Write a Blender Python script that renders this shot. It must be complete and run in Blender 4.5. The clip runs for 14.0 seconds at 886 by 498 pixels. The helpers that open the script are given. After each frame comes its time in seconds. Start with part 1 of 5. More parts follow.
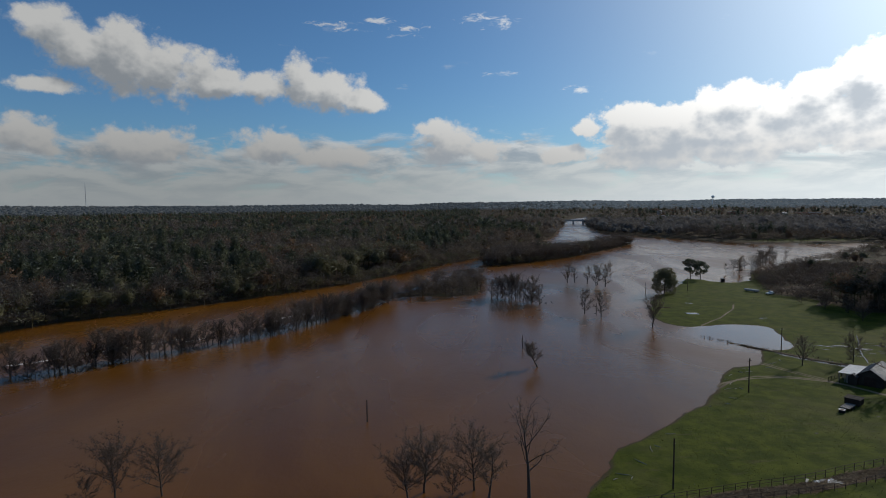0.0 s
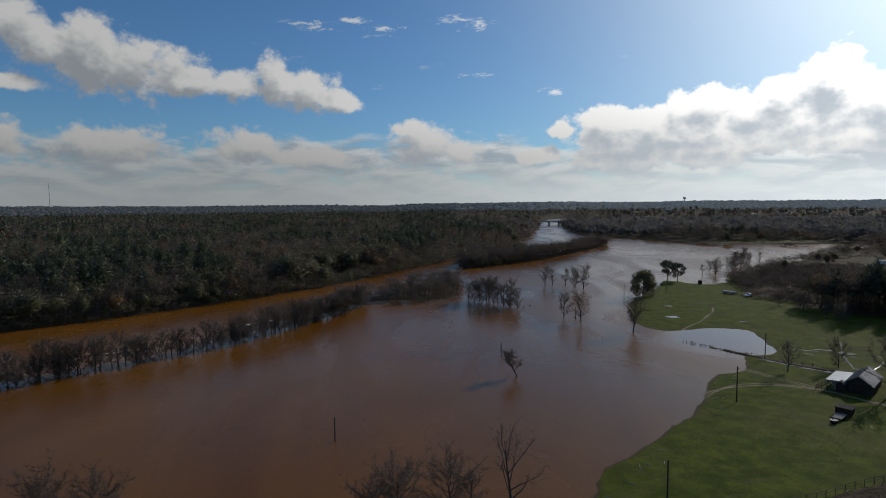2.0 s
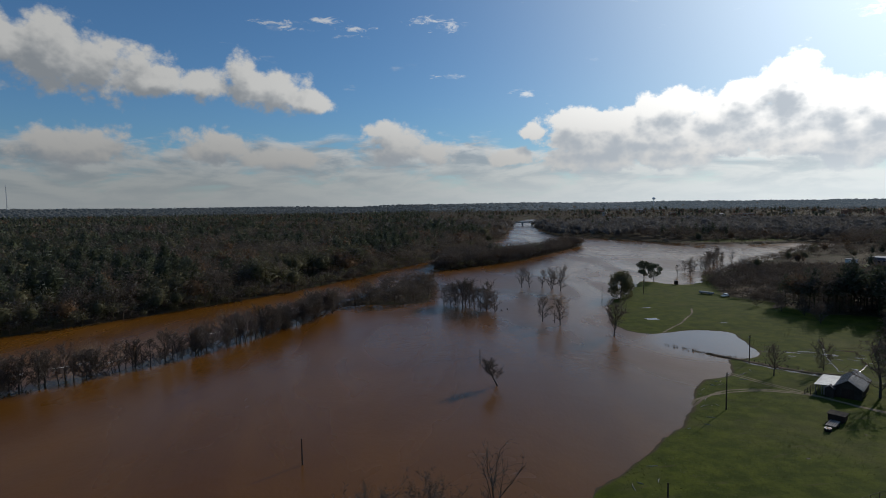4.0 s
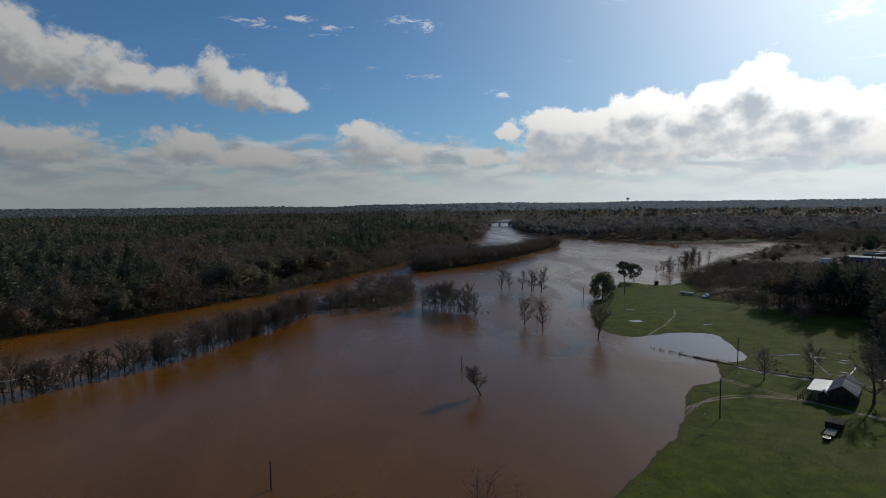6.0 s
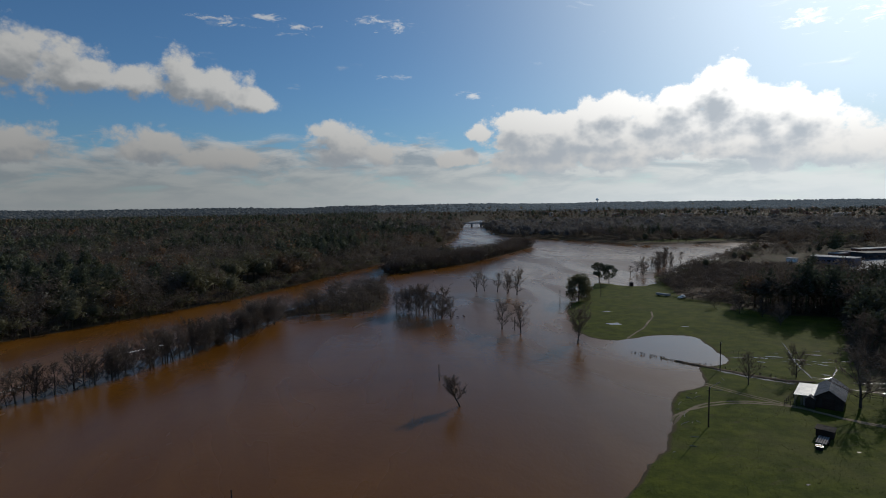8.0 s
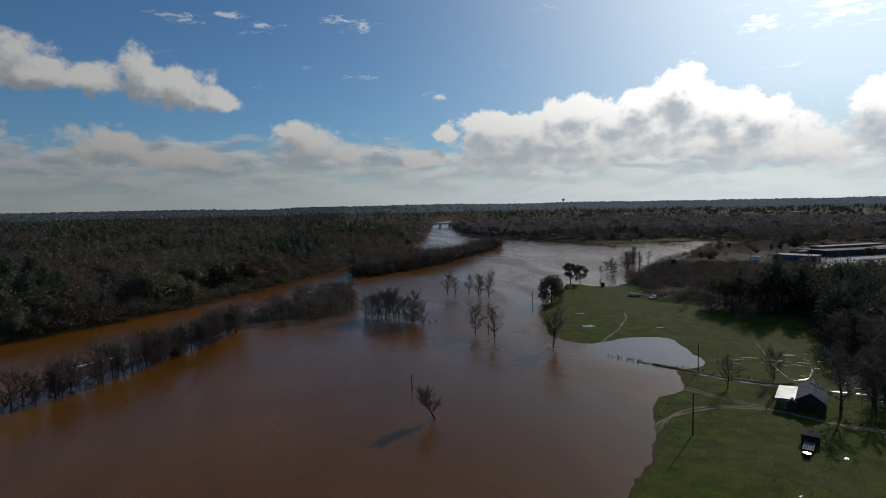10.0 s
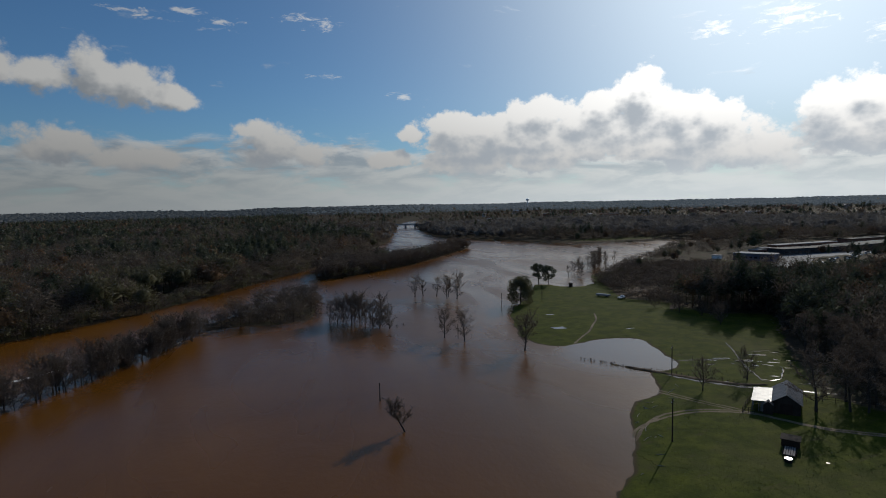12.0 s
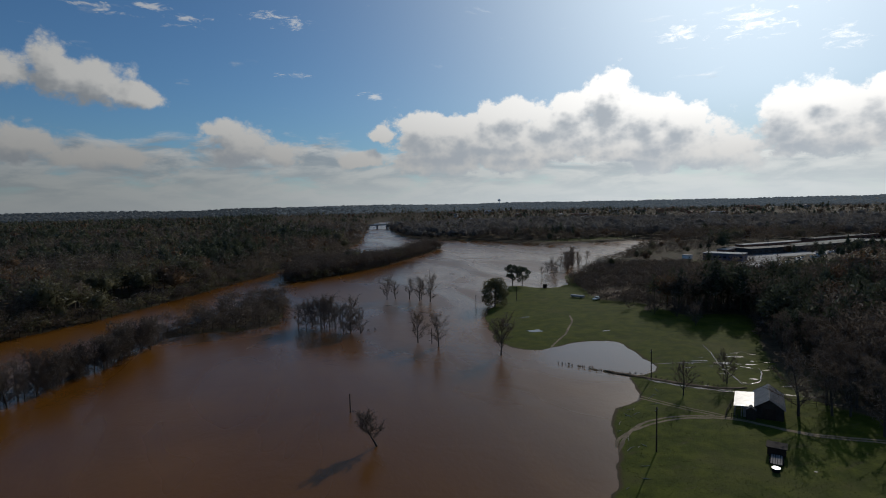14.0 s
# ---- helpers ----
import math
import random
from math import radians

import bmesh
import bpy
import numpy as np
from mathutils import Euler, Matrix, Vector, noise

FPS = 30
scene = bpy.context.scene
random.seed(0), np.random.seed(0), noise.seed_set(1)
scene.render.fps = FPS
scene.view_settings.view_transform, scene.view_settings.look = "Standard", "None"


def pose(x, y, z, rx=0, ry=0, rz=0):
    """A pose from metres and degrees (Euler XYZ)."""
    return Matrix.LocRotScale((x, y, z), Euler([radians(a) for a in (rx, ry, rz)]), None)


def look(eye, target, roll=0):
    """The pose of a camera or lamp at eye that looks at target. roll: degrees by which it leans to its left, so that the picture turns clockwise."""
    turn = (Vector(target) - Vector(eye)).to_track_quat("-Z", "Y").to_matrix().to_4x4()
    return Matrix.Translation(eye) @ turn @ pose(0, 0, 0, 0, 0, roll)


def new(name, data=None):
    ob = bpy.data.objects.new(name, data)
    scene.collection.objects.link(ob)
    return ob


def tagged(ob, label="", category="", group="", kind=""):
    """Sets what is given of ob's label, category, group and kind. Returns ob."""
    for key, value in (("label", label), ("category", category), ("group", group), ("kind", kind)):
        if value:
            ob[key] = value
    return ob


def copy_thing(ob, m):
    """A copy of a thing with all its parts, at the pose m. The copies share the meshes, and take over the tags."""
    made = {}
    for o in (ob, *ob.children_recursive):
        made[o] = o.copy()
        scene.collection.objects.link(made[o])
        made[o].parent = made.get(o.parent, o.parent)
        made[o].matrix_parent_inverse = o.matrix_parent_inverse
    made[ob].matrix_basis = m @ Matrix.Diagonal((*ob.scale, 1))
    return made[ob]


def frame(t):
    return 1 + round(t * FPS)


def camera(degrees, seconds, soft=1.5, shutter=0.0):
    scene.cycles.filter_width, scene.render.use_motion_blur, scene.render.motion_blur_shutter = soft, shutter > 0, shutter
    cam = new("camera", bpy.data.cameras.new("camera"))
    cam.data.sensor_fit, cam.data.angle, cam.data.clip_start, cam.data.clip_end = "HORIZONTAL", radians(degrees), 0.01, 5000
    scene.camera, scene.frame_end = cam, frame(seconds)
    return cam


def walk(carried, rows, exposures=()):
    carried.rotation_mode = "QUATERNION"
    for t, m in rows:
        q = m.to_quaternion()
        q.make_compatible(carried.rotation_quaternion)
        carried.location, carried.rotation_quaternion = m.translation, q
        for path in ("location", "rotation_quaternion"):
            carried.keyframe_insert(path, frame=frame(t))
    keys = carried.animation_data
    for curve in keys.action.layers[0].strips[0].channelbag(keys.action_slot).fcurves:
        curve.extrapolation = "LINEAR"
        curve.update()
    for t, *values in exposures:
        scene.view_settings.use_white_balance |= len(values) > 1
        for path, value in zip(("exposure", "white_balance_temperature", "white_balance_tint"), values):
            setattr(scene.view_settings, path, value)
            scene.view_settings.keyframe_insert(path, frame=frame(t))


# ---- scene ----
cam = camera(77.8, 14.0, soft=1.0)
PATH = [
    (0, (1.683, 2.342, 51.466), (1.709, 4.335, 51.304), -0.7),
    (0.5, (1.927, 4.563, 51.464), (1.977, 6.555, 51.3), -0.5),
    (1, (2.102, 6.898, 51.483), (2.173, 8.891, 51.322), -0.6),
    (1.5, (2.22, 9.309, 51.506), (2.312, 11.301, 51.346), -0.6),
    (2, (2.27, 11.71, 51.497), (2.383, 13.7, 51.337), -0.6),
    (2.5, (2.274, 14.083, 51.464), (2.408, 16.073, 51.304), -0.6),
    (3, (2.263, 16.389, 51.429), (2.425, 18.376, 51.27), -0.7),
    (5.5, (2.259, 27.415, 51.299), (2.529, 29.39, 51.143), -0.8),
    (6, (2.21, 29.484, 51.275), (2.504, 31.456, 51.117), -0.8),
    (6.5, (2.143, 31.516, 51.264), (2.461, 33.484, 51.107), -0.8),
    (7, (2.123, 33.591, 51.286), (2.466, 35.555, 51.13), -0.8),
    (7.5, (2.134, 35.642, 51.318), (2.503, 37.601, 51.161), -0.9),
    (8, (2.241, 37.584, 51.335), (2.637, 39.538, 51.179), -0.9),
    (10.5, (2.935, 47.091, 51.538), (3.476, 49.01, 51.381), -1.2),
    (11, (3.177, 48.896, 51.534), (3.752, 50.805, 51.376), -1.2),
    (11.5, (3.428, 50.617, 51.499), (4.037, 52.516, 51.342), -1.3),
    (12, (3.695, 52.323, 51.452), (4.325, 54.214, 51.295), -1.3),
    (12.5, (4.034, 54.08, 51.423), (4.681, 55.966, 51.265), -1.3),
    (13, (4.467, 55.769, 51.418), (5.155, 57.64, 51.26), -1.3),
    (13.5, (4.973, 57.423, 51.43), (5.679, 59.287, 51.272), -1.4),
    (14, (5.577, 59.008, 51.45), (6.303, 60.865, 51.292), -1.3),
]
walk(cam, [(t, look(eye, target, roll)) for t, eye, target, roll in PATH],
     exposures=[(0.0, -0.26), (3.0, -0.31), (6.5, -0.42), (11.0, -0.59), (14.0, -0.66)])

# ---- world and sun ----
SUN_AZ, SUN_EL = 52.0, 24.5          # degrees clockwise from +y, degrees up
TO_SUN = Vector((math.sin(radians(SUN_AZ)) * math.cos(radians(SUN_EL)),
                 math.cos(radians(SUN_AZ)) * math.cos(radians(SUN_EL)), math.sin(radians(SUN_EL))))

sun = new("sun", bpy.data.lights.new("sun", "SUN"))
sun.data.energy, sun.data.angle, sun.data.color = 2.6, radians(0.53), (1.0, 0.93, 0.82)
sun.matrix_world = look(TO_SUN * 300, (0, 0, 0))


class Nodes:
    """Short hand for wiring a node tree."""

    def __init__(self, tree):
        self.tree = tree

    def add(self, kind, **props):
        n = self.tree.nodes.new(kind)
        for key, value in props.items():
            setattr(n, key, value)
        return n

    def put(self, socket, value):
        if isinstance(value, bpy.types.NodeSocket):
            self.tree.links.new(value, socket)
        else:
            socket.default_value = value

    def math(self, op, a, b=0.0, c=0.0, clamp=False):
        n = self.add("ShaderNodeMath", operation=op, use_clamp=clamp)
        for s, v in zip(n.inputs, (a, b, c)):
            self.put(s, v)
        return n.outputs[0]

    def vec(self, op, a, b=(0, 0, 0), out=0):
        n = self.add("ShaderNodeVectorMath", operation=op)
        self.put(n.inputs[0], a)
        self.put(n.inputs[1], b)
        return n.outputs[out]

    def ramp(self, x, lo, hi, a=0.0, b=1.0):
        n = self.add("ShaderNodeMapRange", interpolation_type="SMOOTHSTEP")
        for s, v in zip(n.inputs, (x, lo, hi, a, b)):
            self.put(s, v)
        return n.outputs[0]

    def mix(self, f, a, b, blend="MIX"):
        n = self.add("ShaderNodeMix", data_type="RGBA", blend_type=blend)
        self.put(n.inputs[0], f)
        self.put(n.inputs[6], a)
        self.put(n.inputs[7], b)
        return n.outputs[2]

    def noise(self, vector, scale, detail=4.0, rough=0.55, distort=0.0):
        n = self.add("ShaderNodeTexNoise")
        self.put(n.inputs["Vector"], vector)
        for k, v in (("Scale", scale), ("Detail", detail), ("Roughness", rough), ("Distortion", distort)):
            n.inputs[k].default_value = v
        return n.outputs[0]


# cumulus heaps: compass bearing and height of the heart, half width, reach above and below, all in degrees
HEAPS_WEST = [
    (-34.0, 14.8, 2.2, 1.9, 1.5), (-31.7, 13.6, 3.2, 2.0, 2.3), (-28.6, 13.2, 3.6, 2.7, 3.0), (-25.2, 12.4, 4.6, 2.5, 2.6), (-21.4, 11.4, 3.8, 1.8, 1.4),
    (-34.3, 10.2, 2.4, 0.6, 0.6), (-16.8, 11.4, 2.8, 1.5, 1.4), (-13.4, 12.5, 1.6, 2.1, 2.4), (-10.5, 11.2, 3.6, 2.0, 1.8), (-7.2, 10.3, 2.2, 1.3, 0.9),
    (-36.6, 6.0, 2.7, 1.8, 1.4), (-27.3, 5.5, 4.2, 2.0, 1.6), (-15.9, 6.0, 3.6, 1.4, 1.5), (-10.3, 4.9, 4.5, 1.1, 0.9), (1.6, 6.2, 3.5, 1.9, 1.9),
    (-0.3, 7.7, 1.7, 0.9, 0.9), (4.4, 5.7, 2.9, 1.1, 1.4), (13.2, 4.8, 2.2, 0.9, 0.8),
]
HEAPS_EAST = [
    (15.3, 7.3, 1.4, 0.8, 0.7), (19.6, 7.8, 3.2, 1.8, 1.7), (24.1, 8.0, 2.7, 1.6, 2.1), (26.2, 8.6, 1.5, 1.4, 1.5), (28.9, 9.2, 2.0, 1.3, 2.0),
    (32.4, 8.2, 2.4, 1.5, 2.3), (22.4, 6.3, 5.9, 1.0, 1.2), (29.4, 6.0, 6.0, 1.2, 1.2), (21.3, 4.8, 4.1, 0.7, 0.7), (34.8, 9.0, 2.8, 1.7, 3.0),
    (38.1, 10.3, 2.4, 2.1, 4.2), (42.0, 8.1, 3.2, 1.8, 3.2), (44.8, 7.8, 2.2, 1.3, 2.0), (41.2, 5.3, 4.8, 1.3, 1.6), (53.6, 7.3, 2.6, 2.2, 2.7),
    (55.9, 8.9, 1.6, 1.3, 2.2), (47.0, 4.6, 8.0, 1.5, 1.7), (60.4, 7.5, 2.2, 1.8, 2.7), (58.0, 5.3, 2.9, 1.7, 1.9),
    (25.0, 4.9, 9.0, 1.1, 1.6),
]
HEAPS_BASE = [(27.0, 7.0, 8.0, 1.6, 2.0), (36.5, 7.2, 6.0, 2.0, 2.6), (43.0, 6.5, 5.0, 2.0, 2.0), (55.5, 6.0, 5.0, 2.4, 2.0)]
HEAPS_ROUND = [(80, 8, 6, 3, 2), (104, 14, 8, 4, 3), (130, 9, 7, 3, 2), (158, 16, 9, 4, 3), (-170, 8, 8, 3, 2), (-140, 13, 9, 4, 3),
               (-112, 8, 7, 3, 2), (-84, 16, 8, 4, 3), (-60, 7, 6, 3, 2)]
WISPS = [(-10.8, 17.4, 2.3, 0.35, 0.35), (-8.8, 17.1, 2.1, 0.3, 0.3), (-5.6, 17.9, 2.4, 0.35, 0.35), (-2.4, 17.3, 2.2, 0.35, 0.35), (-3.3, 16.6, 1.6, 0.25, 0.25),
         (7.0, 17.5, 2.2, 0.6, 0.6), (4.6, 18.1, 2.6, 0.4, 0.4), (7.2, 12.9, 2.0, 0.35, 0.3), (14.6, 11.1, 1.4, 0.45, 0.4), (44.6, 15.2, 2.2, 1.1, 1.1),
         (57.4, 12.9, 1.7, 1.0, 1.0), (50.4, 15.2, 3.4, 1.4, 1.4)]


def heap_field(n, at, heaps):
    """How deep a bearing and height lies inside the nearest heap; below zero outside."""
    best = -1.5
    for az, el, w, up, down in heaps:
        q = n.vec("MULTIPLY", n.vec("SUBTRACT", at, (az, el, 0)), (1 / w, 1 / up, 0))
        q = n.vec("MAXIMUM", q, n.vec("MULTIPLY", q, (-1, -up / down, 0)))
        depth = n.math("SUBTRACT", 1.0, n.vec("LENGTH", q, out=1))
        best = n.math("SMOOTH_MAX", best, depth, 0.25)
    return best


def make_world():
    world = bpy.data.worlds.new("sky")
    scene.world = world
    world.use_nodes = True
    world.node_tree.nodes.clear()
    n = Nodes(world.node_tree)
    way = n.add("ShaderNodeTexCoord").outputs["Generated"]
    sky = n.add("ShaderNodeTexSky", sky_type="NISHITA", sun_disc=False, sun_elevation=radians(SUN_EL),
                sun_rotation=radians(SUN_AZ), altitude=100, air_density=1.0, dust_density=0.7, ozone_density=2.2)
    parts = n.add("ShaderNodeSeparateXYZ")
    n.put(parts.inputs[0], way)
    deg = 180 / math.pi
    az = n.math("MULTIPLY", n.math("ARCTAN2", parts.outputs[0], parts.outputs[1]), deg)
    el = n.math("MULTIPLY", n.math("ARCSINE", parts.outputs[2]), deg)
    at = n.add("ShaderNodeCombineXYZ")
    n.put(at.inputs[0], az)
    n.put(at.inputs[1], el)
    at = at.outputs[0]
    up = n.vec("ADD", at, (0.6, 1.7, 0))
    heaps = HEAPS_WEST + HEAPS_EAST + HEAPS_BASE + HEAPS_ROUND

    def billows(place, detail):
        """Rounded puffs on a soft drift, about -0.6 to 0.6."""
        puff = n.add("ShaderNodeTexVoronoi", feature="SMOOTH_F1")
        n.put(puff.inputs["Vector"], place)
        for k, v in (("Scale", 0.42), ("Detail", detail), ("Roughness", 0.55), ("Lacunarity", 2.3), ("Smoothness", 0.35)):
            puff.inputs[k].default_value = v
        drift = n.noise(place, 0.30, 7, 0.55, 0.15)
        return n.math("ADD", n.math("MULTIPLY_ADD", puff.outputs["Distance"], -1.0, 1.16), n.math("MULTIPLY_ADD", drift, 1.5, -0.72))

    stretch = (1, 1.2, 1)
    puffs, puffs_up = billows(n.vec("MULTIPLY", at, stretch), 5.0), billows(n.vec("MULTIPLY", up, stretch), 2.0)
    dense = n.math("ADD", heap_field(n, at, heaps), n.math("MULTIPLY_ADD", puffs, 0.75, 0.14))
    dense_up = n.math("ADD", heap_field(n, up, heaps), n.math("MULTIPLY_ADD", puffs_up, 0.75, 0.10))
    body = n.ramp(dense, -0.06, n.ramp(az, 5.0, 18.0, 0.56, 0.34))
    ripple = n.noise(n.vec("MULTIPLY", at, (0.8, 1.2, 1)), 0.55, 6, 0.6, 0.3)
    shade = n.ramp(n.math("MULTIPLY_ADD", n.math("SUBTRACT", dense_up, dense), 0.60, n.math("MULTIPLY_ADD", ripple, 1.1, n.math("SUBTRACT", dense_up, n.ramp(az, 5.0, 20.0, 0.52, 0.88)))), -0.45, 1.45, 0.0, 1.0)
    # a broken low deck towards the horizon
    low = n.noise(n.vec("MULTIPLY", at, (0.45, 1.7, 1)), 0.34, 9, 0.60, 0.4)
    low_up = n.noise(n.vec("MULTIPLY", n.vec("ADD", at, (0.5, 0.7, 0)), (0.45, 1.7, 1)), 0.34, 5, 0.55, 0.4)
    deck = n.ramp(n.math("ADD", low, n.ramp(el, 9.0, 4.0, 0.0, 0.36)), 0.62, 0.86)
    deck_shade = n.ramp(n.math("MULTIPLY_ADD", low, 0.5, n.math("SUBTRACT", low_up, low)), 0.12, 0.40)
    wisp_fine = n.noise(n.vec("MULTIPLY", at, (0.8, 2.4, 1)), 0.8, 8, 0.68, 0.6)
    wisp = n.math("MULTIPLY", n.ramp(n.math("ADD", heap_field(n, at, WISPS), n.math("MULTIPLY_ADD", wisp_fine, 6.0, -3.2)), 0.0, 1.3), 0.7)
    # how near a bearing is to the sun
    near = n.math("MAXIMUM", n.vec("DOT_PRODUCT", way, tuple(TO_SUN), out=1), 0.0)
    glow = n.math("POWER", near, 14.0)
    glow_wide = n.math("POWER", near, 3.0)
    lit = n.math("ADD", n.math("MULTIPLY_ADD", glow_wide, 9.5, 5.6), n.math("MULTIPLY", glow, 7.0))
    lit = n.math("MULTIPLY", lit, n.ramp(el, 2.0, 11.0, 0.62, 1.0))
    grey = n.math("MULTIPLY_ADD", glow_wide, 5.4, 2.9)
    white = n.mix(n.math("POWER", near, 4.0), (0.98, 0.99, 0.98, 1), (1.0, 0.99, 0.97, 1))

    def tinted(level, colour):
        return n.mix(1.0, colour, level, "MULTIPLY")

    cloud_lit = tinted(lit, white)
    cloud_grey = tinted(grey, (0.88, 0.97, 1.07, 1))
    heap_colour = n.mix(shade, cloud_lit, cloud_grey)
    deck_colour = n.mix(deck_shade, tinted(n.math("MULTIPLY", lit, 1.12), white), tinted(n.math("MULTIPLY", grey, 0.90), (0.88, 0.97, 1.07, 1)))
    haze = tinted(n.math("MULTIPLY_ADD", glow_wide, 9.5, 3.6), (0.90, 0.98, 1.02, 1))
    # thin bright veil near the sun
    colour = n.mix(n.math("MULTIPLY", n.math("POWER", near, 8.0), 0.90), n.mix(1.0, sky.outputs[0], (0.49, 0.76, 1.0, 1), "MULTIPLY"), tinted(n.math("MULTIPLY", lit, 0.72), (0.84, 0.96, 1.08, 1)))
    colour = n.mix(wisp, colour, cloud_lit)
    colour = n.mix(n.math("MULTIPLY", deck, 0.85), colour, deck_colour)
    colour = n.mix(body, colour, heap_colour)
    colour = n.mix(n.ramp(el, 5.0, 0.0, 0.0, 0.80), colour, haze)
    back = n.add("ShaderNodeBackground")
    n.put(back.inputs[0], colour)
    back.inputs[1].default_value = 0.10
    n.put(n.add("ShaderNodeOutputWorld").inputs[0], back.outputs[0])


make_world()


# ---- materials ----
def material(name, build):
    """A procedural material; build(n, bsdf, pos) wires it up. pos: the place in the world, in metres."""
    m = bpy.data.materials.new(name)
    m.use_nodes = True
    n = Nodes(m.node_tree)
    bsdf = m.node_tree.nodes["Principled BSDF"]
    build(n, bsdf, n.add("ShaderNodeNewGeometry").outputs["Position"])
    return m


def bump(n, bsdf, height, strength, distance):
    b = n.add("ShaderNodeBump")
    b.inputs["Strength"].default_value, b.inputs["Distance"].default_value = strength, distance
    n.put(b.inputs["Height"], height)
    n.put(bsdf.inputs["Normal"], b.outputs[0])


def plain(name, colour, rough=0.7, metal=0.0, grain=3.0, vary=0.35, relief=0.02):
    def build(n, bsdf, pos):
        f = n.noise(pos, grain, 6, 0.6)
        g = n.noise(pos, grain * 0.13, 3, 0.5)
        dark = tuple(c * (1 - vary) for c in colour) + (1,)
        light = tuple(min(1.0, c * (1 + vary)) for c in colour) + (1,)
        n.put(bsdf.inputs["Base Color"], n.mix(n.ramp(n.math("MULTIPLY_ADD", g, 0.6, n.math("MULTIPLY", f, 0.5)), 0.35, 0.75), dark, light))
        bsdf.inputs["Roughness"].default_value = rough
        bsdf.inputs["Metallic"].default_value = metal
        if rough > 0.7:
            bsdf.inputs["Specular IOR Level"].default_value = 0.12
        if relief:
            bump(n, bsdf, f, 0.5, relief)
    return material(name, build)


def build_water(n, bsdf, pos):
    silt = n.noise(pos, 0.012, 5, 0.55, 0.6)
    streak = n.noise(n.vec("MULTIPLY", pos, (0.02, 0.006, 0.02)), 1.0, 5, 0.6, 1.2)
    n.put(bsdf.inputs["Base Color"], n.mix(n.ramp(n.math("MULTIPLY_ADD", streak, 0.5, n.math("MULTIPLY", silt, 0.5)), 0.38, 0.62),
                                           (0.120, 0.045, 0.005, 1), (0.172, 0.068, 0.008, 1)))
    calm = n.noise(n.vec("MULTIPLY", pos, (0.02, 0.008, 0.02)), 1.0, 4, 0.6, 0.8)
    away = n.vec("LENGTH", n.vec("MULTIPLY", n.vec("SUBTRACT", pos, (120, 206, 0)), (1 / 22, 1 / 22, 0)), out=1)
    ruffled = n.ramp(n.math("MULTIPLY_ADD", calm, 0.5, away), 0.9, 1.6)      # the inlet lies sheltered
    n.put(bsdf.inputs["IOR"], n.math("MULTIPLY_ADD", ruffled, -0.11, 1.36))
    n.put(bsdf.inputs["Roughness"], n.math("MULTIPLY", n.ramp(calm, 0.35, 0.65, 0.20, 0.34), n.math("MULTIPLY_ADD", ruffled, 0.75, 0.25)))
    waves = n.noise(n.vec("MULTIPLY", pos, (1.0, 0.7, 1)), 0.9, 4, 0.6, 0.3)
    swirl = n.noise(pos, 0.07, 3, 0.5, 1.0)
    bump(n, bsdf, n.math("MULTIPLY", n.math("MULTIPLY_ADD", swirl, 1.2, n.math("MULTIPLY", waves, 0.5)), n.math("MULTIPLY_ADD", ruffled, 0.8, 0.2)), 0.5, 0.14)


def build_puddle(n, bsdf, pos):
    n.put(bsdf.inputs["Base Color"], n.mix(n.noise(pos, 0.4, 4), (0.11, 0.07, 0.04, 1), (0.15, 0.10, 0.06, 1)))
    bsdf.inputs["IOR"].default_value = 1.33
    bsdf.inputs["Roughness"].default_value = 0.13
    bump(n, bsdf, n.noise(pos, 2.5, 3), 0.2, 0.02)


def build_ground(n, bsdf, pos):
    """Pasture where the attribute grass is 1, leaf litter under the woods where it is 0, mud at the water's edge."""
    at = n.add("ShaderNodeAttribute", attribute_name="grass").outputs["Fac"]
    wet = n.add("ShaderNodeAttribute", attribute_name="wet").outputs["Fac"]
    big, mid, fine = n.noise(pos, 0.035, 4, 0.6), n.noise(pos, 0.22, 5, 0.65), n.noise(pos, 2.2, 5, 0.7)
    streaks = n.noise(n.vec("MULTIPLY", pos, (0.12, 0.55, 1)), 1.0, 5, 0.65, 0.4)
    green = n.mix(n.ramp(mid, 0.35, 0.68), (0.043, 0.058, 0.004, 1), (0.094, 0.108, 0.010, 1))
    green = n.mix(n.math("MULTIPLY", n.ramp(big, 0.50, 0.70), 0.55), green, (0.105, 0.098, 0.030, 1))
    green = n.mix(n.math("MULTIPLY", n.ramp(streaks, 0.56, 0.72), 0.55), green, (0.095, 0.076, 0.034, 1))
    green = n.mix(n.math("MULTIPLY", n.ramp(fine, 0.54, 0.66), 0.6), green, (0.026, 0.034, 0.006, 1))
    litter = n.mix(n.ramp(mid, 0.3, 0.7), (0.050, 0.036, 0.022, 1), (0.110, 0.080, 0.050, 1))
    litter = n.mix(n.math("MULTIPLY", n.ramp(big, 0.45, 0.65), 0.5), litter, (0.060, 0.070, 0.028, 1))
    colour = n.mix(n.ramp(n.math("MULTIPLY_ADD", n.math("SUBTRACT", mid, 0.5), 0.7, at), 0.35, 0.65), litter, green)
    edge = n.ramp(n.math("MULTIPLY_ADD", n.math("SUBTRACT", mid, 0.5), 0.8, wet), 0.45, 0.85)
    n.put(bsdf.inputs["Base Color"], n.mix(edge, colour, (0.075, 0.055, 0.030, 1)))
    bsdf.inputs["Roughness"].default_value = 0.9
    bsdf.inputs["Specular IOR Level"].default_value = 0.06
    bump(n, bsdf, n.math("MULTIPLY_ADD", mid, 2.0, fine), 0.6, 0.10)


